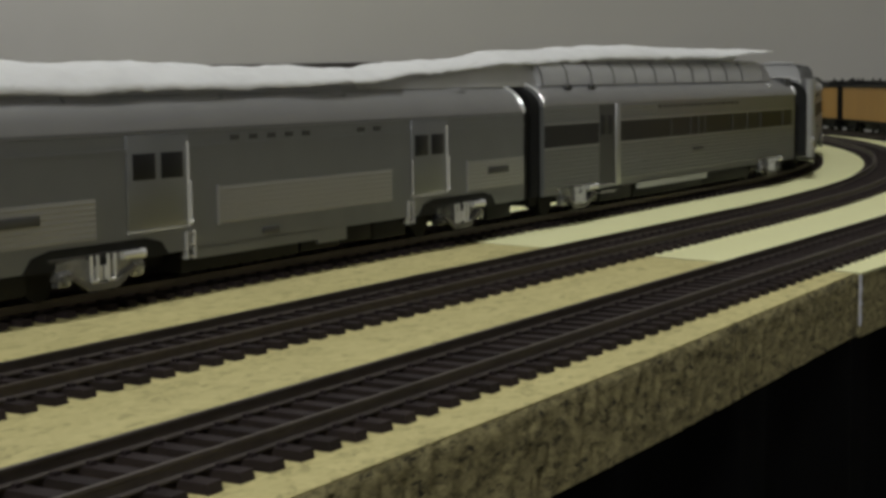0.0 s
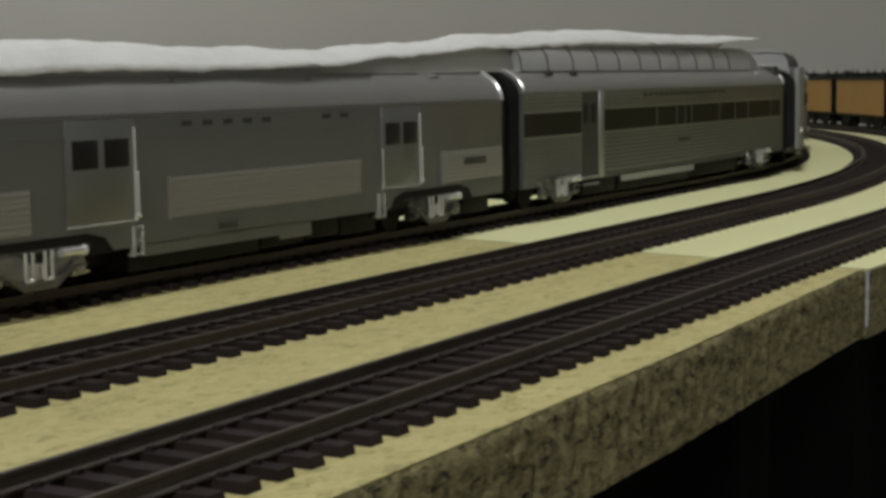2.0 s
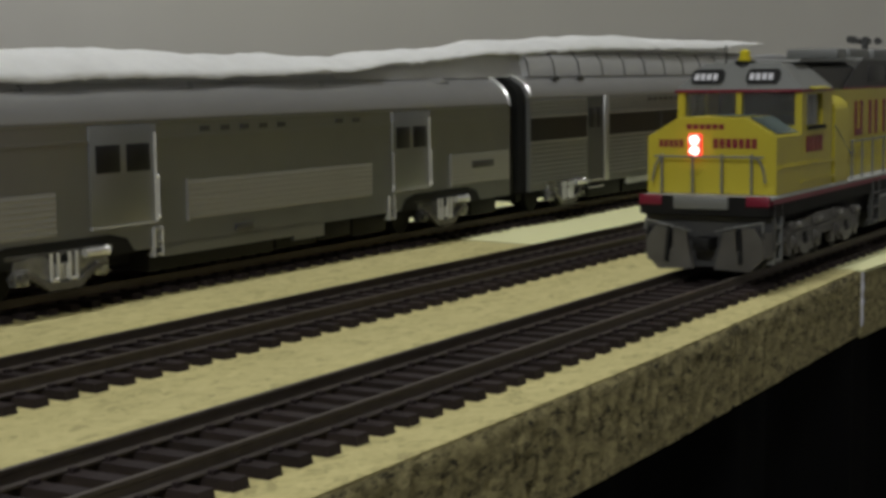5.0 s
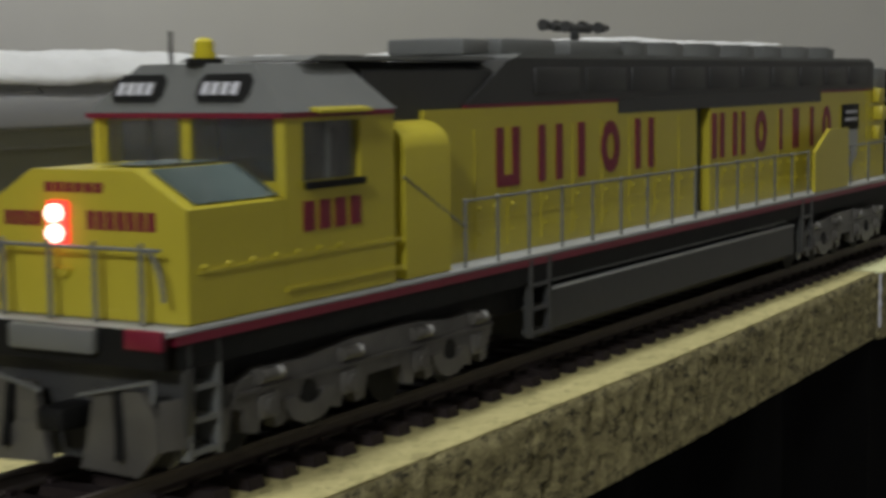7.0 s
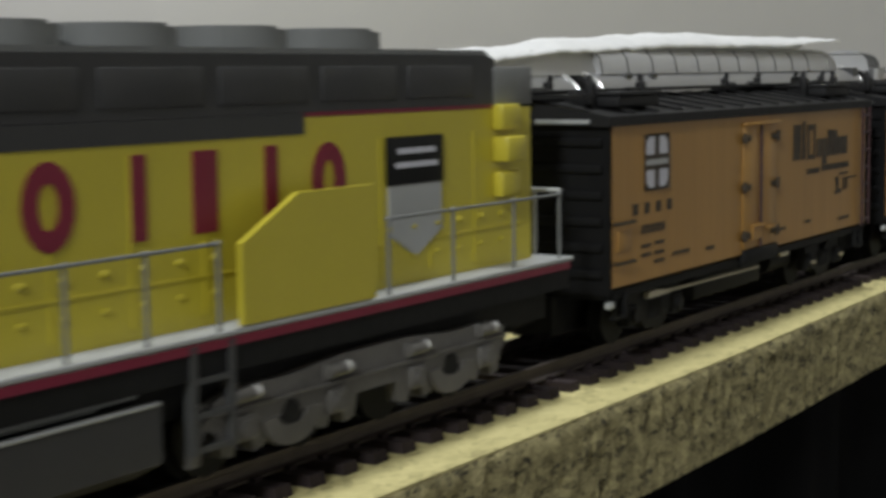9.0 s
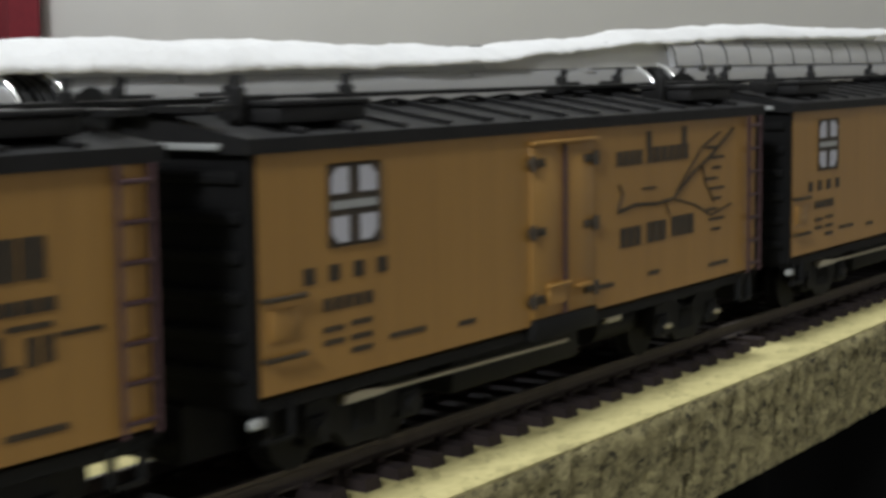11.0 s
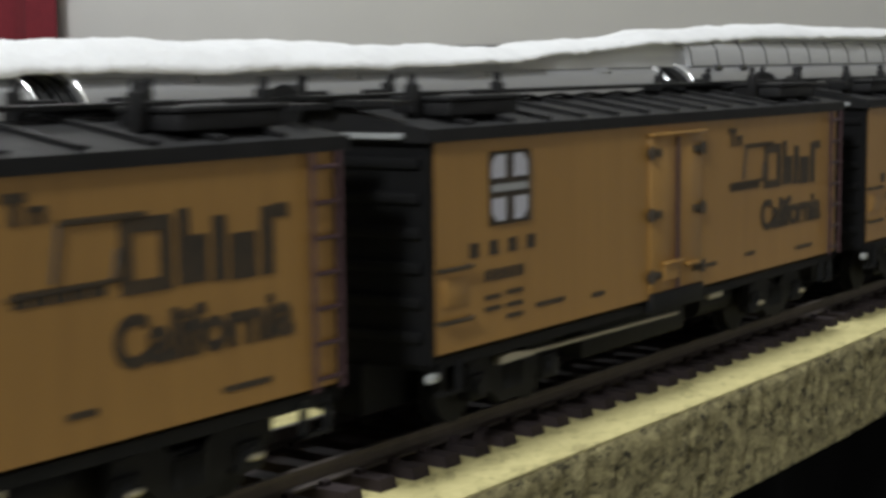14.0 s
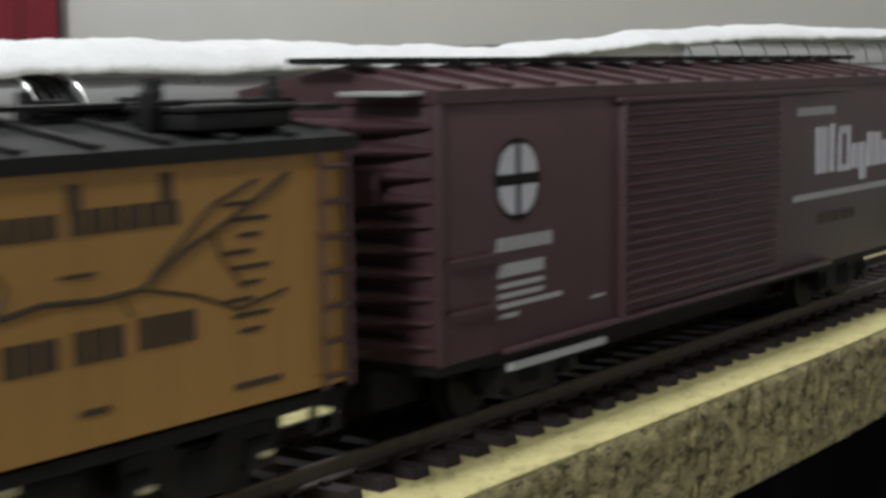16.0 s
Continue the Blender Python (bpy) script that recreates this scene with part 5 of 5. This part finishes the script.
    # one more small pale piece, below the sill
    part("brake_valve", Form().box(0.145, 0.195, -0.158, -0.146, 0.132, 0.144, 0.003), "brass", car, "small pale block below the sill")
    for sx in (-1, 1):
        part("step", Form().box(sx * 0.64, sx * 0.69, y, y + 0.012, 0.105, 0.11).box(sx * 0.64, sx * 0.645, y, y + 0.01, 0.105, 0.15).box(sx * 0.685, sx * 0.69, y, y + 0.01, 0.105, 0.15), "black", car)
        part("coupler", Form().box(sx * h, sx * (h + 0.092), -0.018, 0.018, 0.092, 0.122, 0.004), "black", car)
    return car


def slogan_map(car, y):
    """A line map with rows of unreadable writing above and below it."""
    for x0, x1, z0, z1, n in ((0.158, 0.250, 0.380, 0.404, 4), (0.262, 0.420, 0.380, 0.406, 6), (0.170, 0.245, 0.250, 0.282, 3), (0.262, 0.335, 0.250, 0.284, 3), (0.352, 0.440, 0.252, 0.286, 4)):
        letter_bars(car, y, x0, x1, z0, z1, n, "ink", 0.78)
    for x0, z1 in ((0.262, 0.432), (0.392, 0.436)):
        part("lettering", Form().box(x0, x0 + 0.018, y - 0.001, y, 0.402, z1), "ink", car, smooth=False)
    pts = [(0.165, 0.308), (0.225, 0.316), (0.300, 0.312), (0.360, 0.316), (0.430, 0.352), (0.500, 0.378), (0.600, 0.424)]
    branches = ((0.165, 0.308, 0.180, 0.336), (0.180, 0.336, 0.168, 0.352), (0.250, 0.340, 0.295, 0.340), (0.360, 0.316, 0.440, 0.300), (0.440, 0.300, 0.510, 0.276), (0.510, 0.276, 0.592, 0.290),
                (0.372, 0.326, 0.470, 0.396), (0.470, 0.396, 0.545, 0.420), (0.470, 0.366, 0.485, 0.335), (0.485, 0.335, 0.520, 0.300), (0.330, 0.313, 0.345, 0.290))
    f = Form()
    for (ax, az), (bx, bz) in zip(pts, pts[1:]):
        f.rod((ax, y, az), (bx, y, bz), 0.0034)
    part("route_map", f, "ink", car, "thin black route map")
    for ax, az, bx, bz in branches:
        part("route_branch", Form().rod((ax, y, az), (bx, y, bz), 0.0022), "ink", car)
    for k in range(9):
        part("lettering", Form().box(0.487 + 0.012 * (k % 3), 0.535 + 0.014 * ((k * 2) % 3), y - 0.001, y, 0.392 - k * 0.018, 0.397 - k * 0.018), "ink", car, smooth=False)


def slogan_long(car, y):
    """Big withheld train name as plain shapes, a line of small writing and a short slanted word."""
    items = [("bar", 0.192, 0.240, 0.340, 0.418), ("bar", 0.250, 0.268, 0.340, 0.424), ("cup", 0.282, 0.336, 0.338, 0.414), ("bar", 0.282, 0.336, 0.402, 0.416)]
    items += [("bar", 0.346 + 0.0365 * k, 0.376 + 0.0365 * k, 0.322 if k == 1 else 0.340, (0.382, 0.382, 0.400, 0.398, 0.382, 0.382)[k]) for k in range(6)]
    name_shapes(car, y, items, "ink", 0.0135)
    letter_bars(car, y, 0.282, 0.366, 0.305, 0.317, 4, "ink", 0.8)
    letter_bars(car, y, 0.378, 0.572, 0.307, 0.321, 8, "ink", 0.85)
    f = Form().prism([(0.474, 0.286), (0.500, 0.289), (0.500, 0.258), (0.520, 0.259), (0.520, 0.250), (0.472, 0.247), (0.472, 0.256), (0.486, 0.257)], "y", y - 0.001, y)
    f.box(0.505, 0.565, y - 0.001, y, 0.291, 0.297).box(0.530, 0.545, y - 0.001, y, 0.254, 0.284).box(0.552, 0.566, y - 0.001, y, 0.256, 0.284).box(0.572, 0.632, y - 0.001, y, 0.279, 0.284)
    part("lettering", f, "ink", car, smooth=False)


def slogan_place(car, y):
    """A scroll with withheld name shapes over a place name."""
    f = Form().rod((0.268, y, 0.394), (0.386, y, 0.394), 0.0040).rod((0.268, y, 0.394), (0.258, y, 0.335), 0.0030).rod((0.340, y, 0.332), (0.346, y, 0.362), 0.0030).rod((0.200, y, 0.326), (0.345, y, 0.330), 0.003)
    part("scroll", f, "ink", car, "thin black scroll")
    letter_bars(car, y, 0.204, 0.330, 0.316, 0.332, 5, "ink", 0.8)
    name_shapes(car, y, [("bar", 0.196, 0.226, 0.418, 0.428), ("bar", 0.206, 0.217, 0.396, 0.4175), ("arch", 0.228, 0.252, 0.396, 0.414)], "ink", 0.008)
    name_shapes(car, y, [("cup", 0.348, 0.424, 0.312, 0.392), ("bar", 0.3665, 0.424, 0.376, 0.392), ("bar", 0.434, 0.478, 0.314, 0.366), ("bar", 0.434, 0.450, 0.3665, 0.396), ("bar", 0.488, 0.508, 0.312, 0.384),
                         ("bar", 0.517, 0.558, 0.310, 0.362), ("bar", 0.568, 0.588, 0.310, 0.388), ("bar", 0.5885, 0.614, 0.374, 0.390)], "ink", 0.018)
    place = flat_text(car, "California", 0.074, 0.335, y - 0.0006, 0.238, "ink", 0.0028)
    place.scale.x = 0.286 * S / max(v.co.x for v in place.data.vertices)


def boxcar():
    length = 1.78
    h, W = length / 2, 0.168
    y = -W
    car = thing("boxcar", "dark brown steel boxcar with ribbed ends and white lettering", "train car")
    part("body", Form().box(-h, h, -W, W, 0.146, 0.495, 0.003), "boxbrown", car)
    for sx in (-1, 1):
        for k in range(10):
            z = 0.172 + k * 0.0325
            f = Form()
            rows = []
            for j in range(13):
                yy = -W + 0.002 + (2 * W - 0.004) * j / 12
                fat = min(1.0, 0.22 + 2.6 * min(j, 12 - j) / 12)
                rows.append([(sx * (h - 0.001 + 0.030 * fat * math.sin(math.pi * q / 6)), yy, z - 0.0125 * fat * math.cos(math.pi * q / 6)) for q in range(7)])
            f.grid(rows)
            part("end_rib", f, "boxbrown", car)
        part("end_placard", Form().box(sx * (h + 0.026), sx * (h + 0.036), -0.09, 0.03, 0.360, 0.405, 0.002), "boxbrown", car)
        part("corner_post", Form().box(sx * (h - 0.008), sx * (h + 0.006), -W - 0.004, -W + 0.010, 0.146, 0.494, 0.003), "boxbrown", car)
        part("end_walk", Form().box(sx * (h + 0.002), sx * (h + 0.050), -0.15, -0.04, 0.505, 0.511, 0.001), "light_grey", car, "pale metal grating step")
        part("end_ladder", Form().rod((sx * (h + 0.036), 0.06, 0.16), (sx * (h + 0.036), 0.06, 0.50), 0.003).rod((sx * (h + 0.036), 0.12, 0.16), (sx * (h + 0.036), 0.12, 0.50), 0.003), "boxbrown", car)
        part("brake_wheel", Form().cyl((sx * (h + 0.052), -0.02, 0.44), "x", 0.030, 0.006, 18).cyl((sx * (h + 0.042), -0.02, 0.44), "x", 0.006, 0.024, 8), "boxbrown", car)
    prof = [(-W - 0.006, 0.494), (-W - 0.006, 0.512), (0, 0.540), (W + 0.006, 0.512), (W + 0.006, 0.494)]
    part("roof", Form().prism(prof, "x", -h - 0.006, h + 0.006), "boxbrown", car, "brown panelled roof")
    for k in range(15):
        x = -h + 0.05 + k * (length - 0.1) / 14
        part("roof_rib", Form().prism([(-W, 0.512), (-W, 0.520), (0, 0.548), (W, 0.520), (W, 0.512), (0, 0.540)], "x", x - 0.012, x + 0.012), "boxbrown", car)
    me = Form().box(0, 0.035, -0.045, 0.045, 0.548, 0.556).mesh("walk_plank", "black")
    walk_board = part("running_board", Form().box(-h - 0.05, h + 0.05, -0.030, -0.026, 0.5465, 0.5478).box(-h - 0.05, h + 0.05, 0.026, 0.030, 0.5465, 0.5478), "black", car, "black slatted roof walk", smooth=False)
    for k in range(34):
        ob = new("walk_plank", me)
        ob.parent = walk_board
        ob.location.x = (-h - 0.05 + k * (length + 0.1) / 34) * S
    # ribbed sliding door
    d0, d1 = -h + 0.487, -h + 1.10
    door = part("door", Form().box(d0, d1, y - 0.006, y, 0.155, 0.480, 0.002), "boxbrown", car)
    for k in range(20):
        z = 0.165 + k * 0.0155
        part("door_rib", Form().prism([(y - 0.005, z), (y - 0.011, z + 0.004), (y - 0.011, z + 0.008), (y - 0.005, z + 0.012)], "x", d0 + 0.012, d1 - 0.012), "boxbrown", door)
    part("door_edge", Form().box(d0 - 0.008, d0 + 0.006, y - 0.013, y, 0.15, 0.485, 0.002), "boxbrown", door)
    part("door_rail", Form().box(d0 - 0.02, d1 + 0.35, y - 0.014, y, 0.484, 0.492, 0.002).box(d0 - 0.34, d1 + 0.25, y - 0.012, y, 0.143, 0.151, 0.002), "boxbrown", car)
    part("side_sill", Form().box(d0 - 0.33, d0 - 0.06, y - 0.011, y - 0.002, 0.118, 0.128), "light_grey", car, "pale side sill")
    em = part("emblem", Form().cyl((-h + 0.19, y - 0.0008, 0.385), "y", 0.058, 0.003, 28), "black", car, "round white emblem with a dark cross")
    for ex in (-1, 1):
        for ez in (-1, 1):
            a0 = {(1, 1): 0, (-1, 1): 90, (-1, -1): 180, (1, -1): 270}[(ex, ez)]
            cx, cz = -h + 0.19 + ex * 0.008, 0.385 + ez * 0.008
            pts = [(cx, cz)] + [(cx + 0.042 * math.cos(radians(a0 + a)), cz + 0.042 * math.sin(radians(a0 + a))) for a in (0, 22, 45, 68, 90)]
            part("emblem_quarter", Form().prism(pts, "y", y - 0.0035, y - 0.002), "white", em, smooth=False)
    part("emblem_band", Form().box(-h + 0.145, -h + 0.235, y - 0.0042, y - 0.003, 0.381, 0.389), "black", em, smooth=False)
    letter_bars(car, y - 0.0005, -h + 0.135, -h + 0.285, 0.286, 0.305, 6, "light_grey", 0.8)
    for x0, x1, z, t in ((0.14, 0.26, 0.250, 0.018), (0.14, 0.26, 0.234, 0.007), (0.14, 0.26, 0.220, 0.007), (0.14, 0.31, 0.206, 0.007), (0.14, 0.19, 0.192, 0.006), (0.40, 0.44, 0.190, 0.004)):
        part("lettering", Form().box(-h + x0, -h + x1, y - 0.0016, y, z, z + t), "light_grey", car, smooth=False)
    for z in (0.215, 0.285):
        part("grab_iron", Form().rod((-h + 0.01, y - 0.008, z), (-h + 0.12, y - 0.008, z), 0.0035), "boxbrown", car)
    letter_bars(car, y - 0.0005, -h + 1.19, -h + 1.38, 0.440, 0.456, 9, "light_grey", 0.8)
    name_shapes(car, y - 0.0005, [(k, -h + x0, -h + x1, z0, z1) for k, x0, x1, z0, z1 in (("bar", 1.285, 1.342, 0.325, 0.416), ("bar", 1.358, 1.380, 0.325, 0.420),
        ("cup", 1.402, 1.465, 0.323, 0.410), ("bar", 1.402, 1.465, 0.398, 0.414)) + tuple(("bar", 1.476 + 0.044 * k, 1.511 + 0.044 * k, 0.300 if k == 1 else 0.325, (0.376, 0.376, 0.396, 0.394, 0.376, 0.376)[k]) for k in range(6))], "white", 0.016)
    letter_bars(car, y - 0.0005, -h + 1.175, -h + 1.70, 0.277, 0.289, 18, "light_grey", 0.85)
    letter_bars(car, y - 0.0005, -h + 1.30, -h + 1.5, 0.225, 0.245, 5, "ink", 0.7)
    part("underframe", Form().box(-h + 0.01, h - 0.01, -W + 0.01, W - 0.01, 0.130, 0.1455).box(-h, h, -0.05, 0.05, 0.072, 0.13), "black", car)
    for x in (-0.62, 0.62):
        truck(car, x, "black", 0.21, 2, 0.130, 0.094, 0.05, label="black freight truck", high=0.07)
    for sx in (-1, 1):
        part("coupler", Form().box(sx * h, sx * (h + 0.09), -0.018, 0.018, 0.092, 0.122, 0.004), "black", car)
    return car


# ---- the running train, in order behind the locomotive
engine = locomotive()
cars = []
first_map = reefer(slogan_map, "orange refrigerator car with black roof and route map")
first_long = reefer(slogan_long, "orange refrigerator car with black roof and large dark name")
first_place = reefer(slogan_place, "orange refrigerator car with black roof and place name")
order = [first_long, first_map, copy_thing(first_long, Matrix()), first_place, copy_thing(first_place, Matrix()), copy_thing(first_map, Matrix())]
last_box = boxcar()


SLACK = (-0.045, -0.046, -0.043, -0.047, -0.013, -0.010)  # play in the couplings, car by car
# the train runs a little unevenly: how far it lags at each time
LAG = ((0.0, -0.15), (3.5, -0.15), (4.75, -0.07), (6.0, 0.0), (7.0, 0.0), (7.5, 0.050), (8.0, 0.045), (10.0, 0.05), (10.5, 0.08), (11.0, 0.03), (11.5, 0.044), (12.0, 0.0), (12.5, 0.042), (13.0, 0.013),
       (13.5, 0.035), (14.0, 0.0), (14.5, 0.03), (15.0, 0.002), (15.5, 0.052), (16.0, 0.0))


def nose_at(t):
    """The place of the locomotive's nose along the near track at t seconds."""
    return 7.219 - 0.8921 * t - 0.023265 * t * t + float(np.interp(t, [a for a, b in LAG], [b for a, b in LAG]))


def motions():
    times = [0.25 * i for i in range(65)]
    walk(engine, [(t, put_car(engine, nose_at(t) + MID, 1.15, TRACKS[0])) for t in times])
    for i, ob in enumerate(order):
        walk(ob, [(t, put_car(ob, nose_at(t) + 4.223 + 1.58 * i + SLACK[i], 0.47, TRACKS[0])) for t in times])
    start = 3.523 + 1.58 * len(order) + 0.012
    walk(last_box, [(t, put_car(last_box, nose_at(t) + start + 0.89, 0.62, TRACKS[0])) for t in times])


motions()
